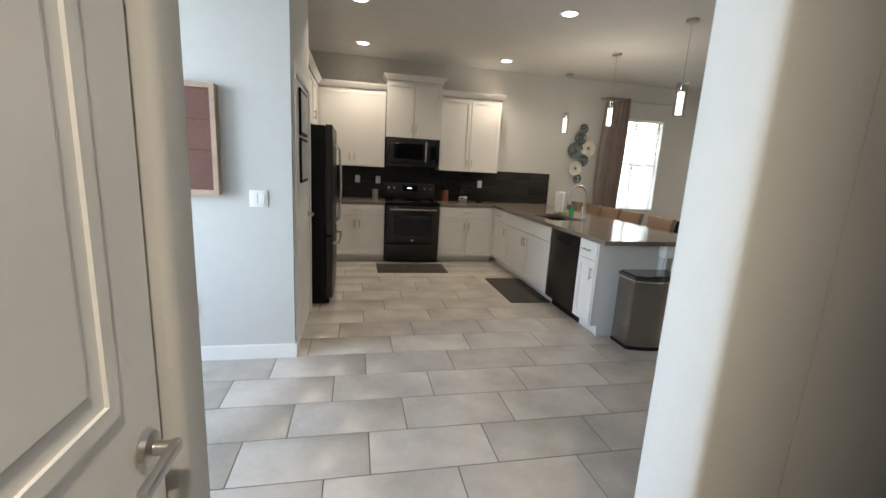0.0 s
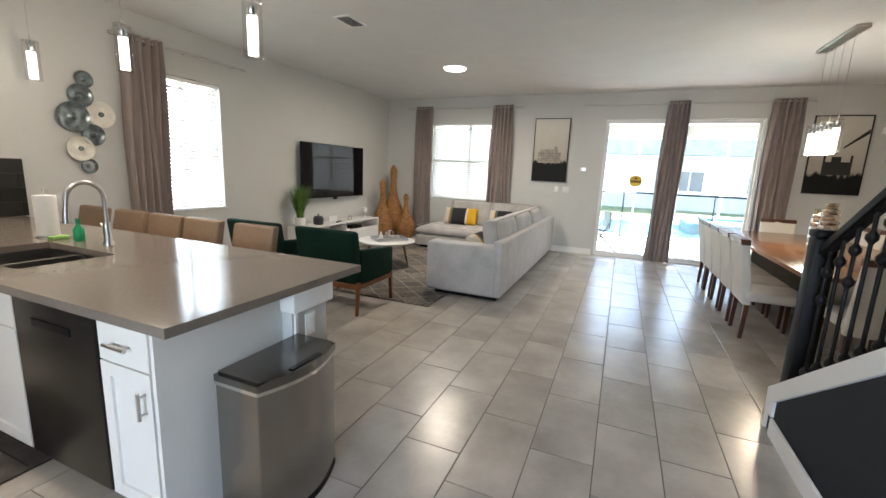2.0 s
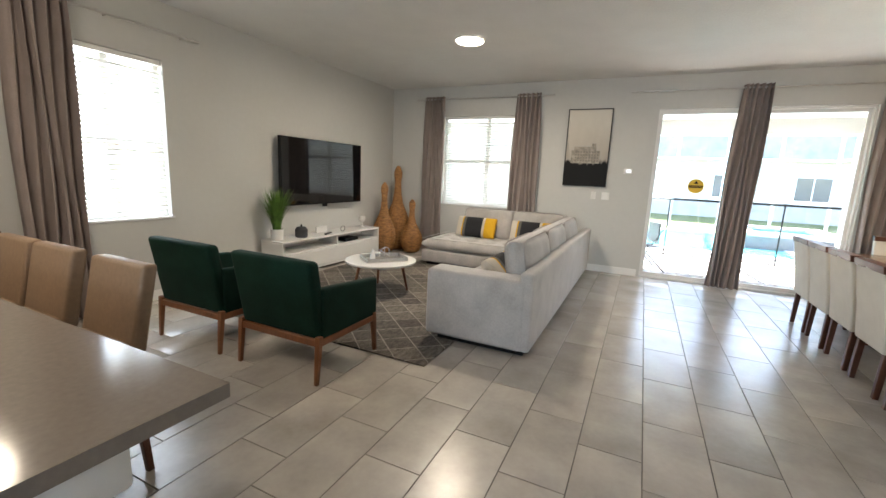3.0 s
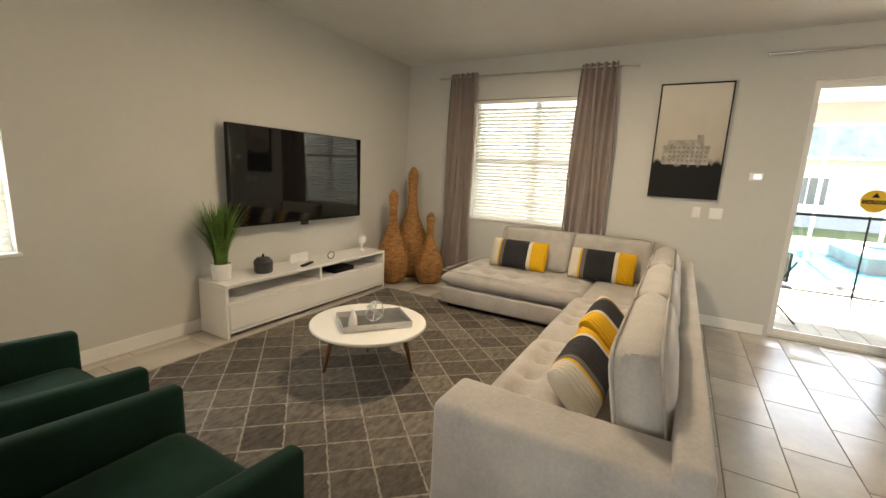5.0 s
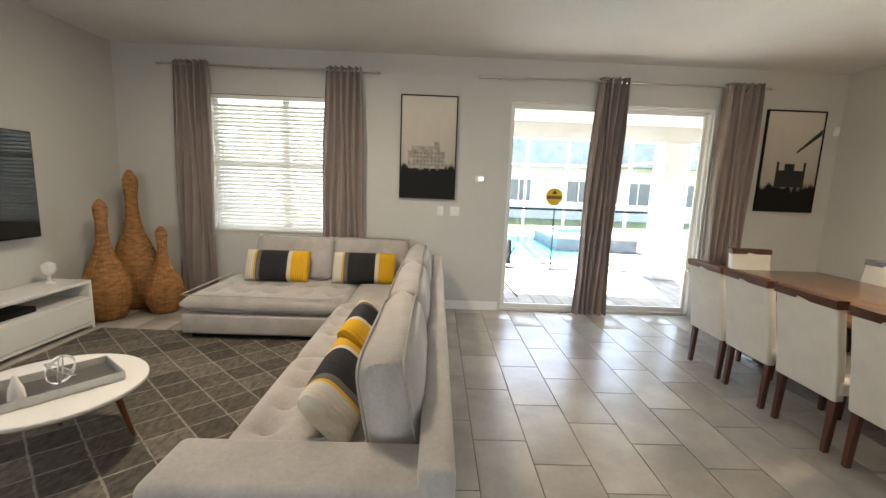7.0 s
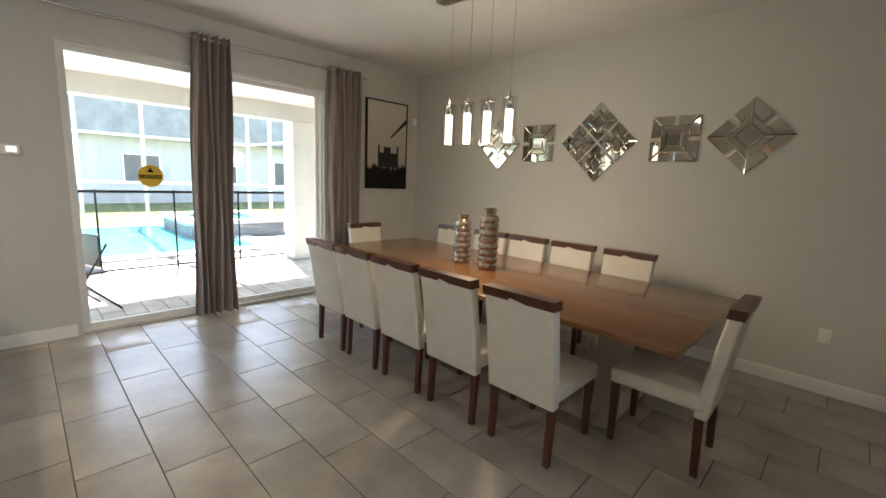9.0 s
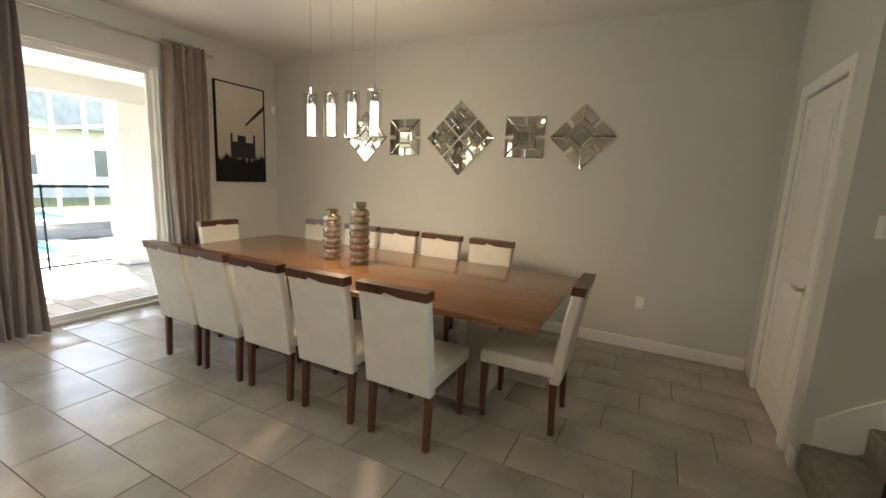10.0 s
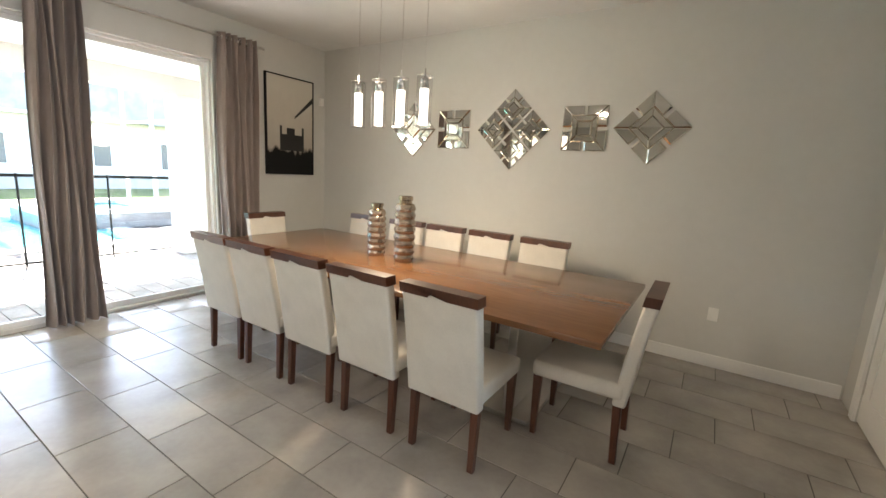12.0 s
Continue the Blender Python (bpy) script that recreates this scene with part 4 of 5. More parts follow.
# ---- wall decor ----
pl = thing("plate_wall_art", pose(0, 6.99, 0), "cluster of round grey and white metal plates", "wall art")
PEARL = mat("pearl_plate", (0.72, 0.68, 0.6), 0.3, var=0.1, scale=20)
SLATE = mat("slate_plate", (0.17, 0.2, 0.21), 0.25, 0.5, var=0.5, scale=16)
for k, (x, z, r, white) in enumerate(((3.74, 2.22, 0.08, 0), (3.69, 2.06, 0.11, 0), (3.61, 1.85, 0.14, 0), (3.86, 1.9, 0.13, 1), (3.77, 1.69, 0.105, 0), (3.64, 1.55, 0.12, 1), (3.71, 1.38, 0.075, 0))):
    y = -0.012 * (k % 3)
    bm = moved(lathe([(0.008, 0.0), (r * 0.3, 0.008), (r * 0.35, 0.0), (r * 0.75, 0.006), (r, 0.03), (r, 0.034), (r * 0.72, 0.012), (r * 0.3, 0.012), (r * 0.12, 0.03), (0.002, 0.032)], 28), pose(x, y + 0.03, z, 90))
    p = part("plate", bm, PEARL if white else SLATE, pl)
    if white:
        part("boss", moved(lathe([(r * 0.2, 0), (r * 0.18, 0.012), (0.004, 0.016)], 16), pose(x, y, z, 90)), SLATE, p)


def art_mat(name, dark_to, tone, seed):
    """A grainy sepia photograph: pale sky, dark trees along the foot."""
    m = bpy.data.materials.new(name)
    m.use_nodes = True
    n, l = m.node_tree.nodes, m.node_tree.links
    b = n["Principled BSDF"]
    tc, sep, nz, ma, rp = (n.new("ShaderNodeTexCoord"), n.new("ShaderNodeSeparateXYZ"), n.new("ShaderNodeTexNoise"), n.new("ShaderNodeMath"), n.new("ShaderNodeValToRGB"))
    nz.inputs["Scale"].default_value, nz.inputs["Detail"].default_value = 7 + seed, 8
    l.new(tc.outputs["Generated"], sep.inputs[0])
    l.new(tc.outputs["Generated"], nz.inputs[0])
    ma.operation = 'MULTIPLY_ADD'
    ma.inputs[1].default_value = 0.22
    l.new(nz.outputs[0], ma.inputs[0])
    l.new(sep.outputs[2], ma.inputs[2])
    e = rp.color_ramp.elements
    e[0].position, e[0].color = dark_to, (0.008, 0.008, 0.008, 1)
    e[1].position, e[1].color = dark_to + 0.05, (tone * 0.8, tone * 0.72, tone * 0.62, 1)
    x = rp.color_ramp.elements.new(1.0)
    x.color = (tone * 1.15, tone * 1.08, tone * 0.95, 1)
    l.new(ma.outputs[0], rp.inputs[0])
    l.new(rp.outputs[0], b.inputs["Base Color"])
    b.inputs["Roughness"].default_value, b.inputs["Specular IOR Level"].default_value = 0.55, 0.2
    return m


def canvas(y0, y1, art, label):
    """A framed picture on the east wall."""
    c = thing("framed_picture", pose(9.665, (y0 + y1) / 2, 1.372), label, "picture")
    w, h = y1 - y0, 1.2
    part("frame", boxes((-0.035, -w / 2, 0, 0, -w / 2 + 0.014, h), (-0.035, w / 2 - 0.014, 0, 0, w / 2, h), (-0.035, -w / 2 + 0.014, 0, 0, w / 2 - 0.014, 0.014), (-0.035, -w / 2 + 0.014, h - 0.014, 0, w / 2 - 0.014, h)), BLACKM, c)
    return c, part("print", boxes((-0.026, -w / 2 + 0.014, 0.014, -0.004, w / 2 - 0.014, h - 0.014)), art, c)


c, p = canvas(3.03, 3.70, art_mat("print_city", 0.4, 0.55, 0), "black-framed sepia print of a tower block above trees")
BLDG = mat("print_building", (0.33, 0.29, 0.235), 0.35, var=0.3, scale=18)
part("printed_tower", boxes((-0.0275, -0.2, 0.36, -0.0262, 0.24, 0.56), (-0.0275, -0.14, 0.56, -0.0262, 0.2, 0.62), (-0.0275, -0.13, 0.62, -0.0262, -0.07, 0.67)), BLDG, p)
for i in range(4):
    part("printed_window_row", boxes(*[(-0.0285, -0.18 + 0.042 * k, 0.39 + 0.045 * i, -0.0277, -0.158 + 0.042 * k, 0.412 + 0.045 * i) for k in range(9)]), mat("print_windows", (0.2, 0.17, 0.14), 0.35), p)
c, p = canvas(-1.36, -0.65, art_mat("print_church", 0.34, 0.5, 1), "black-framed sepia print of a dark church and bridge")
PBLK = mat("print_black", (0.01, 0.01, 0.01), 0.35, var=0.2)
part("printed_church", boxes((-0.0275, -0.2, 0.3, -0.0262, 0.16, 0.5), (-0.0275, -0.06, 0.5, -0.0262, 0.06, 0.58), (-0.0275, -0.2, 0.5, -0.0262, -0.17, 0.6), (-0.0275, 0.13, 0.5, -0.0262, 0.16, 0.6)), PBLK, p)
bm = bmesh.new()
vs = [bm.verts.new(q) for q in ((-0.0272, -0.338, 0.93), (-0.0272, -0.06, 0.7), (-0.0272, -0.06, 0.73), (-0.0272, -0.338, 1.0))]
bm.faces.new(vs)
part("printed_bridge", bm, PBLK, p)

# bevelled mirrors on the south wall: rings of strips round a centre
mirror_frame = mat("mirror_edge", (0.5, 0.44, 0.33), 0.25, 0.8, var=0.1)


def mirror(x, z, s, turn):
    m = thing("wall_mirror", pose(x, -1.578, z, 0, turn, 0), "square wall mirror with faceted silver strips" if not turn else "diamond wall mirror with faceted silver strips", "mirror", "mirrors on the dining wall")
    h = s / 2
    o, i, g, e = h, h * 0.56, h * 0.07, 0.012
    part("backing", boxes((-i - 0.004, 0.0, -i - 0.004, i + 0.004, 0.012, i + 0.004)), mirror_frame, m)

    def facet(q, rise, inset):
        """A bevelled plate with the outline q."""
        bm = bmesh.new()
        lo = [bm.verts.new((a, 0.0, b)) for a, b in q]
        mid = [bm.verts.new((a, 0.013, b)) for a, b in q]
        cx, cz = sum(a for a, b in q) / len(q), sum(b for a, b in q) / len(q)
        hi = [bm.verts.new((cx + (a - cx) * inset, 0.013 + rise, cz + (b - cz) * inset)) for a, b in q]
        bm.faces.new(lo)
        bm.faces.new(hi)
        for u, v in ((lo, mid), (mid, hi)):
            for k in range(len(q)):
                f = (k + 1) % len(q)
                bm.faces.new((u[k], u[f], v[f], v[k]))
        return bm

    for k in range(4):
        R = Matrix.Rotation(radians(90 * k), 4, 'Y')
        for q in ([(i + e / 3, g), (o, g), (o, o), (i + e / 3, i + e / 3)], [(g, i + e / 3), (i + e / 3, i + e / 3), (o, o), (g, o)]):
            part("mirror_strip", moved(facet(q, 0.006, 0.82), R), MIRROR, m).data.shade_flat()
        part("mirror_bevel", moved(facet([(-i, i), (i, i), (i * 0.62, i * 0.62), (-i * 0.62, i * 0.62)], 0.007, 0.86), R), MIRROR, m).data.shade_flat()
    part("mirror_centre", facet([(-i * 0.6, -i * 0.6), (i * 0.6, -i * 0.6), (i * 0.6, i * 0.6), (-i * 0.6, i * 0.6)], 0.012, 0.8), MIRROR, m).data.shade_flat()


for x, s, t in ((5.53, 0.44, 45), (6.1, 0.41, 0), (7.54, 0.41, 0), (8.1, 0.44, 45)):
    mirror(x, 1.99, s, t)
for a, b in ((0.21, 0), (-0.21, 0), (0, 0.21), (0, -0.21)):
    mirror(6.83 + a, 1.98 + b, 0.275, 45)

th = thing("thermostat", pose(9.668, 2.73, 1.63), "small white wall thermostat with screen", "thermostat")
part("case", rbox(-0.02, -0.06, -0.04, 0, 0.06, 0.04, 0.004), PLAST, th)
part("screen", boxes((-0.0215, -0.04, -0.02, -0.0195, 0.02, 0.025)), glow("lcd", (0.75, 0.85, 0.9), 0.12), th)
se = thing("motion_sensor", pose(9.66, -1.5, 2.35), "small white alarm sensor by the corner", "sensor")
part("case", rbox(-0.04, -0.03, -0.05, 0, 0.03, 0.05, 0.008), PLAST, se)

# ---- living room ----
tv = thing("television", pose(6.695, 6.9, 0.928), "large black wall-mounted flat television", "television")
part("panel", rbox(0, 0.0, 0, 1.77, 0.05, 0.945, 0.006), BLACKM, tv)
part("screen", boxes((0.012, -0.002, 0.02, 1.758, 0.0005, 0.935)), BLACK, tv)
part("mount", boxes((0.6, 0.05, 0.3, 1.17, 0.13, 0.65)), BLACKM, tv)
part("sensor", rbox(0.83, 0.0, -0.04, 0.92, 0.03, 0.002, 0.003, 1), BLACK, tv)
co = thing("media_console", pose(6.43, 6.62, 0), "long white lacquered television console", "console")
cw, chh, cd = 2.2, 0.49, 0.39
part("top", rbox(0, 0, chh - 0.03, cw, cd, chh, 0.003, 1), WHITE, co)
part("bottom", rbox(0.03, 0, 0.04, cw - 0.03, cd, 0.07, 0.003, 1), WHITE, co)
for x in (0, cw - 0.03):
    part("side_panel", rbox(x, 0, 0.0, x + 0.03, cd, chh - 0.03, 0.003, 1), WHITE, co)
part("back_panel", boxes((0.03, cd - 0.012, 0.07, cw - 0.03, cd - 0.001, chh - 0.03)), WHITE, co)
part("shelf", boxes((0.03, 0.01, 0.3, cw - 0.03, cd - 0.012, 0.325)), WHITE, co)
part("divider", boxes((1.09, 0.01, 0.325, 1.115, cd - 0.012, chh - 0.03)), WHITE, co)
part("drawer", rbox(0.033, -0.004, 0.075, cw - 0.033, 0.016, 0.297, 0.003, 1), WHITE, co)

pp = thing("potted_plant", pose(6.53, 6.82, 0.49), "green grass plant in a white pot", "plant")
part("pot", lathe([(0.07, 0), (0.08, 0.01), (0.085, 0.15), (0.075, 0.15), (0.07, 0.12)], 24), WHITE, pp)
rnd = random.Random(4)
for k in range(260):
    a, lean, hh = rnd.uniform(0, 6.283), rnd.uniform(0.03, 0.26), rnd.uniform(0.36, 0.6)
    rr = rnd.uniform(0, 0.055)
    bm = bmesh.new()
    L_, R_ = [], []
    for i in range(6):
        f = i / 5
        r = rr + lean * f * f
        w = 0.0085 * (1 - f ** 2 * 0.95)
        c_, s_ = math.cos(a), math.sin(a)
        y_ = 1.0 if (r * s_) < 0.14 else 0.14 / (r * s_)
        L_.append(bm.verts.new((r * c_ - w * s_, r * s_ * y_ + w * c_, 0.11 + hh * f)))
        R_.append(bm.verts.new((r * c_ + w * s_, r * s_ * y_ - w * c_, 0.11 + hh * f)))
    for i in range(5):
        bm.faces.new((L_[i], R_[i], R_[i + 1], L_[i + 1]))
    part("blade", bm, LEAF, pp)
cn = thing("candle", pose(6.93, 6.78, 0.49), "squat charcoal ceramic candle jar", "candle")
part("jar", lathe([(0.075, 0), (0.085, 0.01), (0.088, 0.11), (0.06, 0.145), (0.02, 0.15)], 24), mat("charcoal_ceramic", (0.05, 0.052, 0.055), 0.5, var=0.2), cn)
part("knob", lathe([(0.008, 0.15), (0.012, 0.17), (0.004, 0.185)], 12), BLACKM, cn)
sg = thing("white_sign", pose(7.45, 6.88, 0.49), "small white block sign on the console", "sign")
part("block", rbox(-0.12, -0.012, 0, 0.12, 0.012, 0.1, 0.003, 1), WHITE, sg)
rm = thing("remote_control", pose(7.42, 6.72, 0.49, 0, 0, 20), "black television remote control", "remote")
part("case", rbox(-0.11, -0.022, 0, 0.11, 0.022, 0.018, 0.006), BLACKM, rm)
bu = thing("white_sculpture", pose(8.42, 6.83, 0.49), "small white round sculpture on a stem", "sculpture")
part("figure", lathe([(0.045, 0), (0.045, 0.012), (0.016, 0.03), (0.014, 0.08), (0.045, 0.1), (0.062, 0.14), (0.055, 0.185), (0.02, 0.21)], 20), WHITE, bu)
bx2 = thing("cable_box", pose(7.95, 6.78, 0.325), "black cable box on the console shelf", "device")
part("case", rbox(-0.16, -0.1, 0, 0.16, 0.1, 0.05, 0.005), BLACKM, bx2)
gl_ = thing("eyeglasses", pose(7.8, 6.75, 0.49), "thin dark ring ornament", "ornament")
part("ring", tube([(0.05 * math.cos(a * math.pi / 8), 0, 0.042 + 0.04 * math.sin(a * math.pi / 8)) for a in range(17)], 0.004, 6), BLACKM, gl_)


def basket(x, y, h, r, label):
    b = thing("wicker_vase", pose(x, y, 0), label, "vase", "wicker vases in the corner")
    shape = [(0.5, 0.0), (0.72, 0.03), (0.93, 0.14), (1.0, 0.24), (0.92, 0.34), (0.66, 0.45), (0.4, 0.55), (0.27, 0.65), (0.22, 0.75), (0.22, 0.82), (0.27, 0.88), (0.27, 0.93), (0.17, 0.97), (0.06, 1.0)]
    fine = []
    for (r0, z0), (r1, z1) in zip(shape, shape[1:]):
        n = max(2, int((z1 - z0) * h / 0.018))
        for i in range(n):
            f = i / n
            fine.append(((r0 + (r1 - r0) * f) * r + (0.006 if i % 2 else 0), (z0 + (z1 - z0) * f) * h))
    fine.append((0.05 * r, h))
    part("weave", lathe(fine, 30), WICKER, b)
    for k in range(10):
        a = 2 * math.pi * k / 10
        part("stake", tube([(q * r * 1.03 * math.cos(a), q * r * 1.03 * math.sin(a), z * h) for q, z in shape[:-1]], 0.006, 5), WICKER, b)


basket(8.91, 6.7, 1.27, 0.22, "tall brown woven wicker vase")
basket(9.36, 6.7, 1.58, 0.26, "tallest brown woven wicker vase")
basket(9.21, 6.29, 0.98, 0.2, "shortest brown woven wicker vase")

# rug with a pale diamond lattice
m = mat("rug_pile", (0.13, 0.112, 0.092), 0.95, var=0.5, scale=9, bump=0.7, bscale=160, dark=(0.03, 0.025, 0.022), stretch=(1.6, 3.5, 1), fine=0.5)
n, l = m.node_tree.nodes, m.node_tree.links
tc, sp_ = n.new("ShaderNodeTexCoord"), n.new("ShaderNodeSeparateXYZ")
wob = n.new("ShaderNodeTexNoise")
wob.inputs["Scale"].default_value = 30
l.new(tc.outputs["Object"], sp_.inputs[0])
l.new(tc.outputs["Object"], wob.inputs[0])
masks, cells = [], []
for sgn in (1, -1):
    a = n.new("ShaderNodeMath")
    a.operation = 'MULTIPLY_ADD'
    a.inputs[1].default_value = sgn * 0.917
    l.new(sp_.outputs[1], a.inputs[0])
    l.new(sp_.outputs[0], a.inputs[2])
    w = n.new("ShaderNodeMath")
    w.operation = 'MULTIPLY_ADD'
    w.inputs[1].default_value = 0.024
    l.new(wob.outputs[0], w.inputs[0])
    sh = n.new("ShaderNodeMath")
    sh.inputs[1].default_value = 0.013 if sgn > 0 else 0.098
    l.new(a.outputs[0], sh.inputs[0])
    l.new(sh.outputs[0], w.inputs[2])
    cell = n.new("ShaderNodeMath")
    cell.operation = 'SNAP'
    cell.inputs[1].default_value = 0.308
    l.new(sh.outputs[0], cell.inputs[0])
    cells.append(cell)
    q = n.new("ShaderNodeMath")
    q.operation = 'PINGPONG'
    q.inputs[1].default_value = 0.154
    l.new(w.outputs[0], q.inputs[0])
    c_ = n.new("ShaderNodeMath")
    c_.operation = 'LESS_THAN'
    c_.inputs[1].default_value = 0.0075
    l.new(q.outputs[0], c_.inputs[0])
    masks.append(c_)
mxm = n.new("ShaderNodeMath")
mxm.operation = 'MAXIMUM'
l.new(masks[0].outputs[0], mxm.inputs[0])
l.new(masks[1].outputs[0], mxm.inputs[1])
worn = n.new("ShaderNodeMath")
worn.operation = 'MULTIPLY'
l.new(mxm.outputs[0], worn.inputs[0])
l.new(wob.outputs[0], worn.inputs[1])
mix = n.new("ShaderNodeMix")
mix.data_type = 'RGBA'
src = n["Principled BSDF"].inputs["Base Color"].links[0].from_socket
l.new(worn.outputs[0], mix.inputs[0])
cmb, wht, tone, tint = n.new("ShaderNodeCombineXYZ"), n.new("ShaderNodeTexWhiteNoise"), n.new("ShaderNodeMapRange"), n.new("ShaderNodeVectorMath")
l.new(cells[0].outputs[0], cmb.inputs[0])
l.new(cells[1].outputs[0], cmb.inputs[1])
l.new(cmb.outputs[0], wht.inputs["Vector"])
tone.inputs[3].default_value, tone.inputs[4].default_value = 0.6, 1.45
l.new(wht.outputs["Value"], tone.inputs[0])
tint.operation = 'SCALE'
l.new(src, tint.inputs[0])
l.new(tone.outputs[0], tint.inputs["Scale"])
l.new(tint.outputs[0], mix.inputs[6])
mix.inputs[7].default_value = (0.5, 0.45, 0.39, 1)
l.new(mix.outputs[2], n["Principled BSDF"].inputs["Base Color"])
rg_ = thing("area_rug", pose(6.87, 5.18, 0), "grey-brown area rug with pale diamond lattice", "rug")
part("rug_surface", rbox(-1.72, -1.35, 0.0005, 1.72, 1.35, 0.012, 0.004), m, rg_)

# coffee table
ct_ = thing("coffee_table", pose(6.69, 5.27, 0.012), "round white coffee table with walnut legs", "coffee table")
part("tabletop", lathe([(0.38, 0.35), (0.42, 0.362), (0.43, 0.372), (0.43, 0.385), (0.425, 0.39)], 48), WHITE, ct_)
for k in (133, 303, 40):
    a = radians(k)
    part("leg", bar((0.33 * math.cos(a), 0.33 * math.sin(a), 0), (0.25 * math.cos(a), 0.25 * math.sin(a), 0.36), 0.012, 0.022), WALNUT, ct_)
ty = thing("serving_tray", pose(6.68, 5.22, 0.403, 0, 0, -38), "clear acrylic and silver serving tray", "tray")
tw, td = 0.25, 0.16
part("base", rbox(-tw, -td, 0, tw, td, 0.008, 0.003, 1), STEEL, ty)
for b in ((-tw, -td, 0.009, tw, -td + 0.006, 0.05), (-tw, td - 0.006, 0.009, tw, td, 0.05), (-tw, -td + 0.006, 0.009, -tw + 0.006, td - 0.006, 0.05), (tw - 0.006, -td + 0.006, 0.009, tw, td - 0.006, 0.05)):
    part("wall", boxes(b), mat("acrylic", (0.55, 0.56, 0.56), 0.1, 0.3), ty)
ob_ = thing("wire_orb", pose(6.72, 5.24, 0.48, 20, 30, 0), "silver wire geometric orb on the tray", "ornament")
for rot in ((0, 0), (90, 0), (0, 90), (45, 45)):
    R = pose(0, 0, 0, rot[0], rot[1], 0)
    part("ring", moved(tube([(0.075 * math.cos(a * math.pi / 10), 0.075 * math.sin(a * math.pi / 10), 0) for a in range(21)], 0.004, 6), R), STEEL, ob_)
wf = thing("white_ornament", pose(6.5, 5.26, 0.412), "small white ceramic figure on the tray", "ornament")
part("body", lathe([(0.03, 0), (0.035, 0.02), (0.03, 0.07), (0.016, 0.11), (0.008, 0.14)], 16), WHITE, wf)

# sectional sofa: the long side's back faces south, the chaise lies along the east wall
so = thing("sectional_sofa", pose(0, 0, 0), "light grey velvet sectional sofa with tufted seats", "sofa")
part("plinth", boxes((5.72, 3.22, 0.012, 9.4, 4.0, 0.06), (8.44, 3.99, 0.012, 9.4, 5.55, 0.06)), BLACKM, so)
part("base", rbox(5.9, 3.3, 0.06, 9.45, 4.08, 0.28, 0.02, 3), VELVET, so)
part("arm", rbox(5.65, 3.22, 0.06, 5.92, 4.1, 0.65, 0.035, 4), VELVET, so)
bm = rbox(5.66, 3.16, 0.06, 9.48, 3.275, 0.72, 0.03, 4)
part("back", bm, VELVET, so)
part("chaise_base", rbox(8.38, 4.06, 0.06, 9.48, 5.62, 0.25, 0.02, 3), VELVET, so)


def seat(w, d, h, x, y, z, tu, rz=0, rx=0, p=10, name="seat_cushion"):
    ob = part(name, moved(puff(w, d, h, 40 if tu else 14, p, tu, 0.075), pose(x, y, z, rx, 0, rz)), VELVET, so)
    return ob


def welt(w, d, z, m):
    """Piping round a cushion's edge."""
    pts = []
    for k in range(41):
        a = 2 * math.pi * k / 40
        c_, s_ = math.cos(a), math.sin(a)
        pts.append(m @ Vector((w / 2 * math.copysign(abs(c_) ** 0.25, c_), d / 2 * math.copysign(abs(s_) ** 0.25, s_), z)))
    part("welt", tube(pts, 0.006, 6), WELT, so)


WELT = mat("velvet_piping", (0.36, 0.335, 0.315), 0.85, var=0.1)


for i in range(2):
    tu = [(-0.43 + 0.215 * k, -0.25 + 0.25 * j) for k in range(1, 5) for j in range(3)]
    seat(1.22, 0.82, 0.17, 6.54 + 1.22 * i, 3.72, 0.36, tu)
tu = [(-0.3 + 0.3 * k, -0.6 + 0.3 * j) for k in range(3) for j in range(5)]
seat(1.1, 1.55, 0.19, 8.92, 4.84, 0.345, tu)
seat(1.1, 0.75, 0.17, 8.9, 3.7, 0.36, ())
for i in range(3):
    seat(1.0, 0.52, 0.25, 6.44 + 0.99 * i, 3.385, 0.66, (), 0, 80, 7, "back_cushion")
    for zz in (-0.085, 0.085):
        welt(0.985, 0.505, zz, pose(6.44 + 0.99 * i, 3.385, 0.66, 80))
for y in (4.83, 3.97):
    part("back_cushion", moved(puff(0.86, 0.5, 0.18, 16, 10), pose(9.32, y, 0.655, 76, 0, -90)), VELVET, so)
    welt(0.85, 0.49, 0.07, pose(9.32, y, 0.655, 76, 0, -90))
part("welt", tube([(8.39, 5.61, 0.435), (8.39, 4.1, 0.435)], 0.006, 6), VELVET, so)
part("welt", tube([(8.4, 5.61, 0.435), (9.4, 5.61, 0.435)], 0.006, 6), VELVET, so)

# striped bolster pillows
sm = mat("striped_cloth", (0.66, 0.6, 0.5), 0.9, var=0.05, scale=8, bump=0.5, bscale=60)
n, l = sm.node_tree.nodes, sm.node_tree.links
tc, s2, rp = n.new("ShaderNodeTexCoord"), n.new("ShaderNodeSeparateXYZ"), n.new("ShaderNodeValToRGB")
l.new(tc.outputs["Generated"], s2.inputs[0])
l.new(s2.outputs[0], rp.inputs[0])
rp.color_ramp.interpolation = 'CONSTANT'
e = rp.color_ramp.elements
e[0].position, e[0].color = 0.0, (0.66, 0.6, 0.5, 1)
e[1].position, e[1].color = 0.16, (0.72, 0.4, 0.015, 1)
for pos_, col in ((0.19, (0.14, 0.125, 0.11, 1)), (0.26, (0.018, 0.018, 0.021, 1)), (0.69, (0.66, 0.6, 0.5, 1)), (0.75, (0.72, 0.4, 0.015, 1))):
    x = rp.color_ramp.elements.new(pos_)
    x.color = col
l.new(rp.outputs[0], n["Principled BSDF"].inputs["Base Color"])
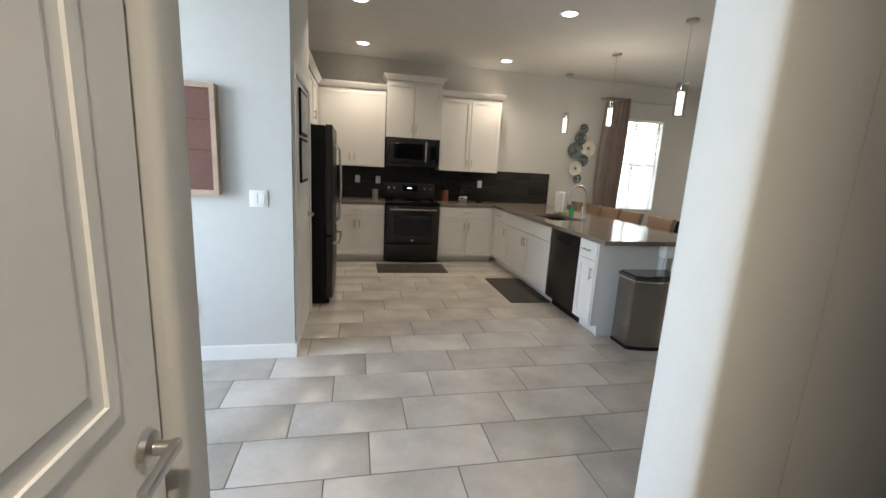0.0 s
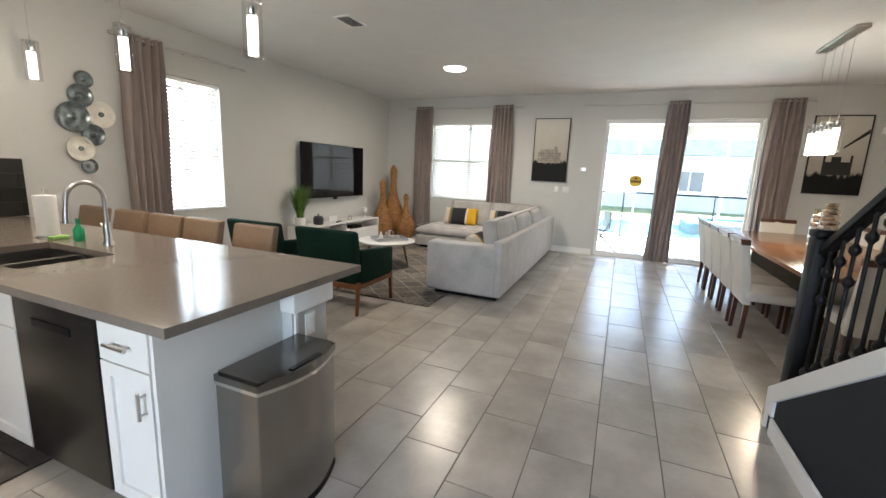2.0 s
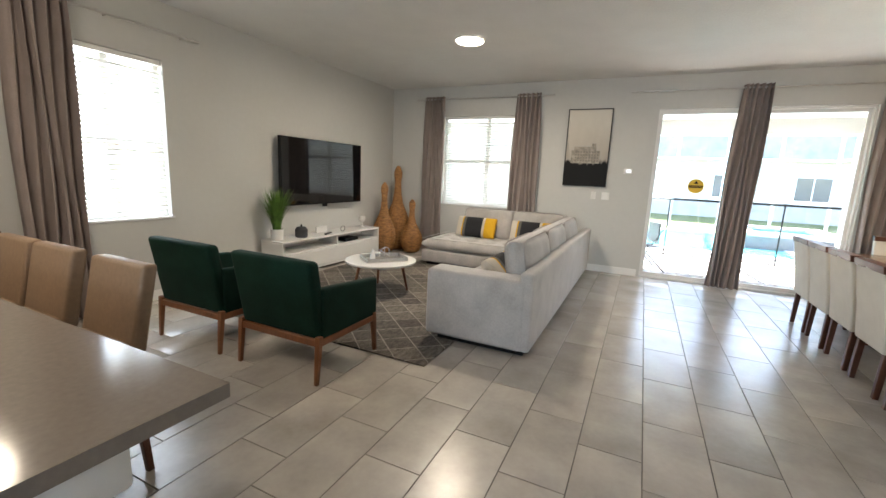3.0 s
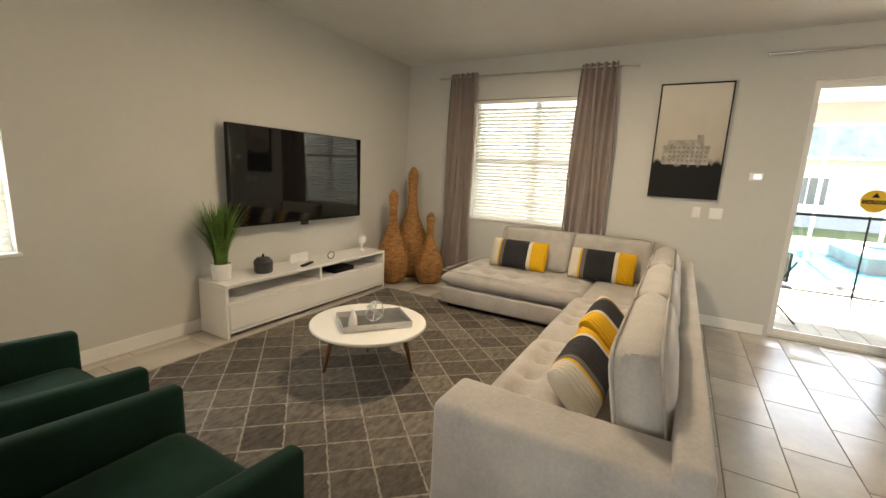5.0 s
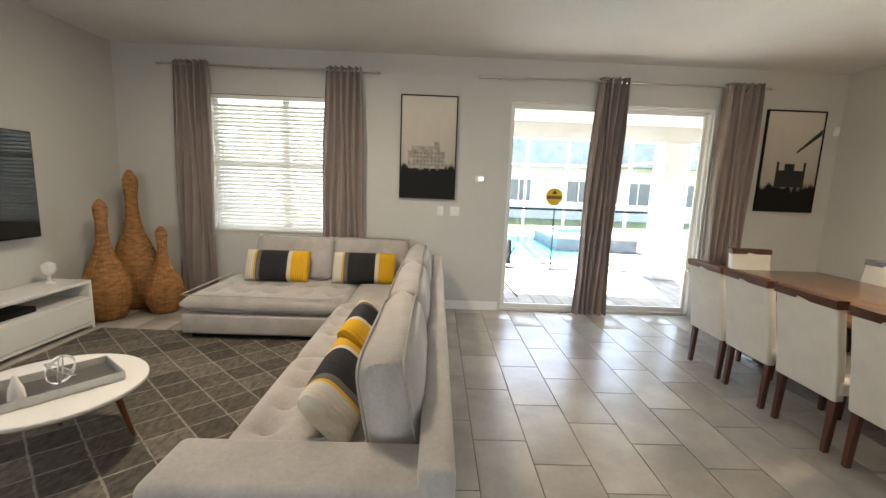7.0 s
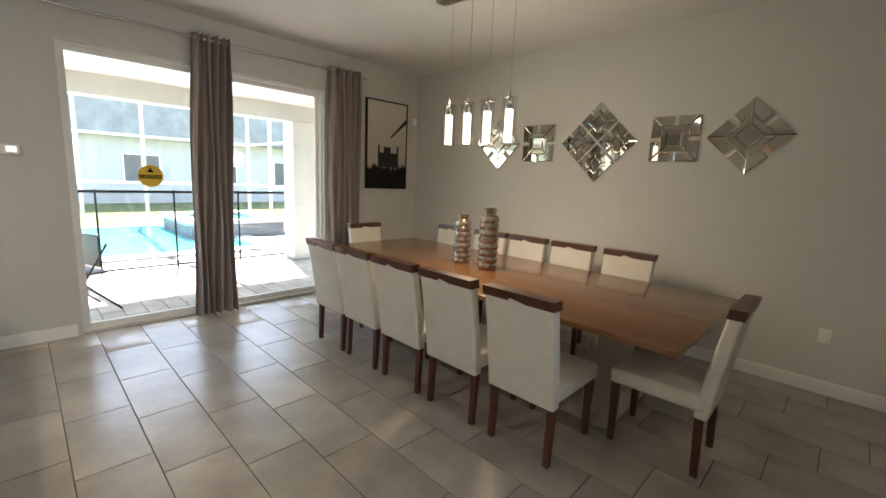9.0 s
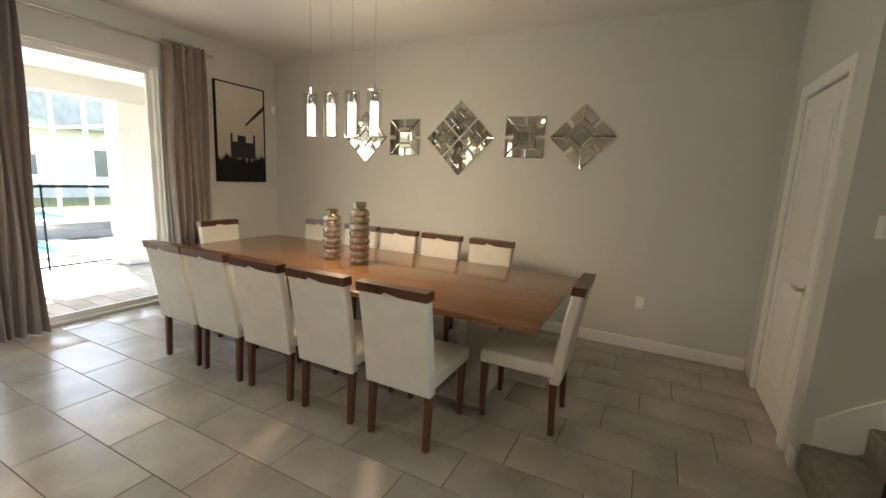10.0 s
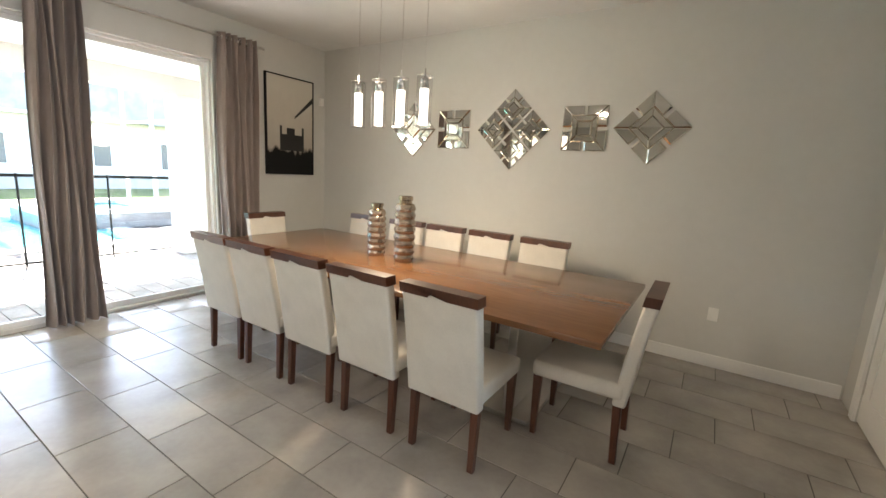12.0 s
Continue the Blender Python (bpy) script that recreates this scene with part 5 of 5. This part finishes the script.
wv, wb = n.new("ShaderNodeTexWave"), n.new("ShaderNodeBump")
wv.inputs["Scale"].default_value, wv.inputs["Distortion"].default_value, wv.inputs["Detail Scale"].default_value = 14, 2.5, 3
wb.inputs["Strength"].default_value, wb.inputs["Distance"].default_value = 0.55, 0.015
l.new(tc.outputs["Object"], wv.inputs[0])
l.new(wv.outputs["Fac"], wb.inputs["Height"])
l.new(wb.outputs[0], n["Principled BSDF"].inputs["Normal"])
for m_, lab in ((pose(9.08, 4.96, 0.6, 68, 0, -90), 1), (pose(9.1, 4.02, 0.6, 68, 0, -90), 1), (pose(6.5, 3.68, 0.555, 46, 0, 0), 0), (pose(7.28, 3.7, 0.555, 46, 0, 0) @ Matrix.Rotation(math.pi, 4, "Z"), 0)):
    q = thing("throw_pillow", m_, "oblong pillow striped in charcoal, gold and cream", "pillow", "striped sofa pillows")
    part("cover", puff(0.68, 0.34 if lab else 0.28, 0.19, 22, 4), sm, q)

# green armchairs face the television corner


def armchair(m):
    c = thing("armchair", m, "dark green velvet armchair with walnut frame", "armchair", "green armchairs")
    for y in (-0.37, 0.37):
        for x, dx_ in ((0.0, -0.03), (0.62, 0.03)):
            part("leg", taper(x, y, 0, 0.34, 0.028, 0.042, dx_), WALNUT, c)
        part("side_rail", rbox(0.0, y - 0.018, 0.27, 0.62, y + 0.018, 0.32, 0.005, 1), WALNUT, c)
    for x in (0.0, 0.62):
        part("cross_rail", rbox(x - 0.015, -0.36, 0.265, x + 0.015, 0.36, 0.315, 0.005, 1), WALNUT, c)
    part("seat", moved(puff(0.6, 0.62, 0.18, 12, 10), pose(0.34, 0, 0.39)), GREEN, c)
    bk = rbox(0.0, -0.37, 0.31, 0.1, 0.37, 0.86, 0.03, 4)
    for v in bk.verts:
        v.co.x -= max(0.0, v.co.z - 0.4) * 0.2
    part("backrest", bk, GREEN, c)
    for y in (-0.385, 0.315):
        a = rbox(0.02, y, 0.31, 0.66, y + 0.07, 0.62, 0.022, 4)
        for v in a.verts:
            if v.co.z > 0.5:
                v.co.z += (0.66 - v.co.x) * 0.08
        part("armrest", a, GREEN, c)
    return c


a1 = armchair(pose(4.56, 4.7, 0))
copy_thing(a1, pose(4.56, 5.67, 0))

# counter stools face the peninsula


def stool(m):
    c = thing("counter_stool", m, "tan leather counter stool with dark wooden legs", "stool", "stools along the peninsula")
    part("seat", moved(puff(0.46, 0.42, 0.1, 12, 10), pose(-0.02, 0, 0.62)), TAN, c)
    b = rbox(0.17, -0.21, 0.6, 0.24, 0.21, 1.0, 0.018, 3)
    for v in b.verts:
        v.co.x += (v.co.z - 0.6) * 0.2
    part("backrest", b, TAN, c)
    for x, dx_ in ((-0.18, -0.02), (0.18, 0.05)):
        for y in (-0.17, 0.17):
            part("leg", taper(x, y, 0, 0.59, 0.03, 0.045, dx_), DWOOD, c)
    part("stretcher", rbox(-0.19, -0.16, 0.2, -0.17, 0.16, 0.23, 0.004, 1), DWOOD, c)
    for y in (-0.17, 0.17):
        part("stretcher", rbox(-0.17, y - 0.01, 0.25, 0.19, y + 0.01, 0.28, 0.004, 1), DWOOD, c)
    return c


s1 = stool(pose(3.3, 4.62, 0))
for y in (5.2, 5.66, 6.16, 6.72):
    copy_thing(s1, pose(3.3, y, 0))

# ---- dining ----
dt = thing("dining_table", pose(7.1, -0.15, 0), "long polished brown wooden dining table", "dining table")
part("tabletop", rbox(-1.78, -0.72, 0.735, 1.78, 0.72, 0.772, 0.006), TABLE, dt)
part("apron", boxes((-1.3, -0.4, 0.66, 1.3, -0.37, 0.735), (-1.3, 0.37, 0.66, 1.3, 0.4, 0.735)), DWOOD, dt)
for x in (-1.2, 1.2):
    part("pedestal", rbox(x - 0.03, -0.36, 0.03, x + 0.03, 0.36, 0.735, 0.004, 1), STEEL, dt, "flat brushed steel pedestal")
    part("foot", rbox(x - 0.16, -0.4, 0, x + 0.16, 0.4, 0.03, 0.005, 1), STEEL, dt)


def dining_chair(m):
    """Faces +y; the back legs stand at y = 0."""
    c = thing("dining_chair", m, "cream upholstered dining chair with dark wooden legs", "dining chair", "chairs round the dining table")
    for x in (-0.19, 0.19):
        part("leg", taper(x, 0.0, 0, 0.42, 0.036, 0.045, 0, -0.015), DWOOD, c)
        part("leg", taper(x, 0.44, 0, 0.42, 0.032, 0.048), DWOOD, c)
    s = rbox(-0.23, -0.03, 0.38, 0.23, 0.47, 0.475, 0.025, 3)
    part("seat", s, CREAM, c)
    b = rbox(-0.22, -0.045, 0.34, 0.22, 0.025, 0.936, 0.016, 3)
    bmesh.ops.bisect_plane(b, geom=b.verts[:] + b.edges[:] + b.faces[:], plane_co=(0, 0, 0.6), plane_no=(0, 0, 1))
    for v in b.verts:
        v.co.y -= max(0.0, v.co.z - 0.42) * 0.17
    part("backrest", b, CREAM, c)
    arch = [(0.055 * math.cos(math.pi * k / 8), 0.912 + 0.024 * math.sin(math.pi * k / 8)) for k in range(9)]
    t = prism([(-0.225, 0.912)] + arch[::-1] + [(0.225, 0.912), (0.225, 0.965), (-0.225, 0.965)], -0.05, 0.03)
    bmesh.ops.triangulate(t, faces=[f for f in t.faces if len(f.verts) > 4])
    for v in t.verts:
        v.co.y -= (v.co.z - 0.42) * 0.17
    part("top_rail", t, DWOOD, c)
    return c


c1 = dining_chair(pose(6.02, 0.79, 0, 0, 0, 180))
for x in (6.56, 7.08, 7.59, 8.07):
    copy_thing(c1, pose(x, 0.79, 0, 0, 0, 180))
for x in (6.21, 6.76, 7.28, 7.79, 8.4):
    copy_thing(c1, pose(x, -1.02, 0))
copy_thing(c1, pose(9.02, -0.27, 0, 0, 0, 90))
copy_thing(c1, pose(5.26, 0.08, 0, 0, 0, -89))


def vase(x, y, h, r):
    v = thing("ceramic_vase", pose(x, y, 0.772), "tall bronze dimpled ceramic vase with metallic neck", "vase", "vases on the table")
    bm = bmesh.new()
    rows = []
    nz, ns = 33, 28
    for k in range(nz):
        f = k / (nz - 1)
        row = []
        for i in range(ns):
            a = 2 * math.pi * i / ns
            env = r * (0.9 + 0.1 * math.sin(math.pi * f))
            dim = 0.085 * r * 2 * abs(math.sin(3.5 * a + (math.pi / 2 if int(f * 8) % 2 else 0))) * abs(math.sin(math.pi * f * 8))
            row.append(bm.verts.new(((env + dim - 0.05 * r) * math.cos(a), (env + dim - 0.05 * r) * math.sin(a), f * h * 0.88)))
        rows.append(row)
    for p, q in zip(rows, rows[1:]):
        for i in range(ns):
            j = (i + 1) % ns
            bm.faces.new((p[i], p[j], q[j], q[i]))
    bm.faces.new(rows[0][::-1])
    bm.faces.new(rows[-1])
    part("body", bm, VASE, v)
    z = h * 0.88
    part("neck", lathe([(r * 0.9, z), (r * 0.62, z + 0.01), (r * 0.62, z + 0.03), (r * 0.72, z + 0.035), (r * 0.72, h), (r * 0.6, h), (r * 0.6, z + 0.02)], 24), GOLD, v)


vase(7.38, -0.16, 0.45, 0.075)
vase(7.06, -0.14, 0.535, 0.082)

# ---- outside ----
gz = -0.06
fixed("ground", boxes((9.88, -60, -0.5, 120, 60, -0.16), (-60, 7.24, -0.5, 9.88, 60, -0.16)), GRASS, "mown grass round the house", "ground")
fixed("patio_bed", boxes((9.87, -9, -0.159, 19.0, 12, gz - 0.012)), GROUT, "sandy bed under the patio pavers", "pavement")
fixed("patio_ceiling", boxes((9.87, -4.0, 2.72, 12.5, 10, 2.85)), STUCCO, "white plastered patio ceiling", "ceiling")
fixed("patio_beam", boxes((12.2, -4.0, 2.45, 12.5, 10, 2.72)), STUCCO, "white plastered patio beam", "beam")
for y in (-1.28, 6.2):
    fixed("patio_column", rbox(12.15, y, gz, 12.55, y + 0.45, 2.45, 0.01, 1), STUCCO, "square white plastered patio column", "column")
fixed("patio_wall", boxes((9.87, -4.2, -0.2, 12.5, -4.0, 2.85)), STUCCO, "white plastered patio wall", "wall")
po = thing("swimming_pool", pose(0, 0, 0), "turquoise swimming pool with pale coping", "pool", kind="structure")
part("water", boxes((14.0, -0.9, -0.3, 18.6, 7.5, gz - 0.003)), WATER, po)
part("coping", boxes((13.6, -1.3, -0.12, 14.0, 7.9, gz + 0.015), (18.6, -1.3, -0.12, 19.0, 7.9, gz + 0.015), (14.0, -1.3, -0.12, 18.6, -0.9, gz + 0.015), (14.0, 7.5, -0.12, 18.6, 7.9, gz + 0.015)), STUCCO, po)
sp2 = thing("spa", pose(16.9, -1.2, gz), "raised stone-edged spa beside the pool", "spa")
part("wall", boxes((-1.3, -1.0, -0.1, 1.3, -0.7, 0.32), (-1.3, 0.9, 0, 1.3, 1.19, 0.32), (-1.3, -0.7, 0, -1.0, 0.9, 0.32), (1.0, -0.7, 0, 1.3, 0.9, 0.32)), mat("slate_wall", (0.2, 0.22, 0.25), 0.7, var=0.2), sp2)
part("rim", boxes((-1.4, -1.1, 0.321, 1.4, -0.68, 0.4), (-1.4, 0.88, 0.321, 1.4, 1.3, 0.4), (-1.4, -0.68, 0.321, -0.98, 0.88, 0.4), (0.98, -0.68, 0.321, 1.4, 0.88, 0.4)), STUCCO, sp2)
part("water", boxes((-1.0, -0.7, 0.1, 1.0, 0.9, 0.3)), WATER, sp2)
# mesh safety fence
mesh_m = glassy("fence_mesh", (0.86, 0.87, 0.88), 0.6, 1.0)
fe = thing("pool_fence", pose(12.62, 0, gz), "black mesh pool safety fence with thin posts", "fence")
ys = [-1.0 + 0.98 * k for k in range(9)]
for y in ys:
    part("post", bar((0, y, 0), (0, y, 1.25), 0.014, seg=8), BLACKM, fe)
for a, b in zip(ys, ys[1:]):
    part("top_band", boxes((-0.006, a + 0.014, 1.2, 0.006, b - 0.014, 1.24)), BLACKM, fe)
    part("bottom_band", boxes((-0.006, a + 0.014, 0.03, 0.006, b - 0.014, 0.055)), BLACKM, fe)
    part("mesh_panel", boxes((-0.001, a + 0.014, 0.055, 0.001, b - 0.014, 1.2)), mesh_m, fe)
# screen cage
cg = thing("pool_cage", pose(0, 0, gz), "white aluminium pool screen enclosure", "enclosure")
for y in [-3.0 + 1.5 * k for k in range(9)]:
    part("post", boxes((20.0, y - 0.04, 0, 20.08, y + 0.04, 3.6)), CAGE, cg)
    part("roof_beam", bar((20.04, y, 3.6), (16.5, y, 4.9), 0.05, seg=6), CAGE, cg)
    part("roof_beam", bar((16.5, y, 4.9), (12.5, y, 2.9), 0.05, seg=6), CAGE, cg)
for z in (0.05, 1.1, 2.45, 3.6):
    part("rail", boxes((20.01, -3.0, z, 20.07, 9.0, z + 0.07)), CAGE, cg)
for x in (13.5, 15.1, 16.7, 18.3):
    part("side_post", boxes((x, -3.08, 0, x + 0.08, -3.0, 3.4)), CAGE, cg)
for z in (0.05, 1.1, 2.45, 3.4):
    part("side_rail", boxes((12.55, -3.07, z, 20.0, -3.01, z + 0.07)), CAGE, cg)
# neighbour's house
ho = thing("neighbour_house", pose(29, 0, -0.16), "pale grey neighbouring house with dark roof", "house")
part("wall", boxes((0, -16, 0, 9, 16, 3.1)), FAR, ho)
bm = prism([(-17, 3.1), (17, 3.1), (8, 6.0), (-8, 6.0)], -0.8, 10)
part("roof", moved(bm, Matrix(((0, 1, 0, 0), (1, 0, 0, 0), (0, 0, 1, 0), (0, 0, 0, 1)))), ROOF, ho)
for y in (-12, -8.5, -5, -1.5, 2, 5.5, 9):
    w = part("window", boxes((-0.06, y - 0.75, 0.9, -0.001, y + 0.75, 2.3)), CAGE, ho)
    part("pane", boxes((-0.075, y - 0.68, 0.97, -0.0605, y - 0.03, 2.23), (-0.075, y + 0.03, 0.97, -0.0605, y + 0.68, 2.23)), DGLASS, w)
# patio chair by the door
pc = thing("patio_chair", pose(10.7, 2.35, gz, 0, 0, 200), "grey metal folding patio chair", "chair")
for x in (-0.22, 0.22):
    part("leg", bar((x, -0.25, 0), (x, 0.2, 0.75), 0.012), DSTEEL, pc)
    part("leg", bar((x, 0.3, 0), (x, -0.2, 0.5), 0.012), DSTEEL, pc)
part("seat", rbox(-0.22, -0.22, 0.43, 0.22, 0.2, 0.455, 0.006, 1), DSTEEL, pc)
part("backrest", rbox(-0.22, 0.12, 0.5, 0.22, 0.15, 0.85, 0.006, 1), DSTEEL, pc)

# patio pavers: the nearest as pieces
pv = thing("patio", pose(0, 0, 0), "grey concrete patio pavers", "pavement", kind="structure")
me = mesh_of("paver", rbox(0.003, 0.003, -0.05, 0.397, 0.197, 0, 0.006, 1), PAVER, 0)
far = bmesh.new()
for i in range(24):
    for j in range(60):
        x, y = 9.9 + 0.4 * i - (0.2 if j % 2 else 0) + 0.2, -3.6 + 0.2 * j
        if x < 12.4 and -1.2 < y < 3.0:
            o = new("paver", me)
            o.parent = pv
            o.matrix_local = pose(x, y, gz)
        elif not (13.2 < x < 18.8 and -1.5 < y < 7.9) and not (15.1 < x < 18.4 and -2.5 < y < 0.4) and x < 18.8:
            box(far, x + 0.003, y + 0.003, gz - 0.05, x + 0.397, y + 0.197, gz)
tagged(part("far_pavers", far, PAVER, pv), kind="stuff")

# ---- floor tiles ----
fl = bpy.data.objects["floor"]
TL, TW, G = 0.647, 0.328, 0.005


def tile_bm(w, d):
    bm = bmesh.new()
    r = 0.002
    rings = [[bm.verts.new(p) for p in ((a, a, z), (w - a, a, z), (w - a, d - a, z), (a, d - a, z))] for a, z in ((0, -0.004), (0, -0.0012), (r, 0))]
    for p, q in zip(rings, rings[1:]):
        for i in range(4):
            j = (i + 1) % 4
            bm.faces.new((p[i], p[j], q[j], q[i]))
    bm.faces.new(rings[-1])
    return bm


full = mesh_of("tile", tile_bm(TL - G, TW - G), TILE, 0)
rest, count = bmesh.new(), 0
for k in range(-12, 16):
    y0 = 3.30 - TW * k
    if y0 > 7.03 or y0 + TW < -1.58:
        continue
    x = 0.235 - TL / 3 * k
    x -= math.ceil((x + 3.0) / TL) * TL
    while x < 9.67:
        a, b, c0, d0 = max(x, -3.0), min(x + TL, 9.67), max(y0, -1.58), min(y0 + TW, 7.03)
        if b - a > 0.02 and d0 - c0 > 0.02:
            whole = b - a > TL - 0.001 and d0 - c0 > TW - 0.001
            if whole and count < 300 and -0.2 < x < 9.2 and -0.3 < y0 < 5.3 and not (2.1 < x < 2.6 and y0 > 3.5):
                o = new("tile", full)
                o.parent = fl
                o.location = (a + G / 2, c0 + G / 2, 0)
                count += 1
            else:
                piece = tile_bm(b - a - G, d0 - c0 - G)
                moved(piece, Matrix.Translation((a + G / 2, c0 + G / 2, 0)))
                tmp_me = bpy.data.meshes.new("tmp")
                piece.to_mesh(tmp_me)
                piece.free()
                rest.from_mesh(tmp_me)
                bpy.data.meshes.remove(tmp_me)
        x += TL
tagged(part("other_tiles", rest, TILE, fl), kind="stuff")
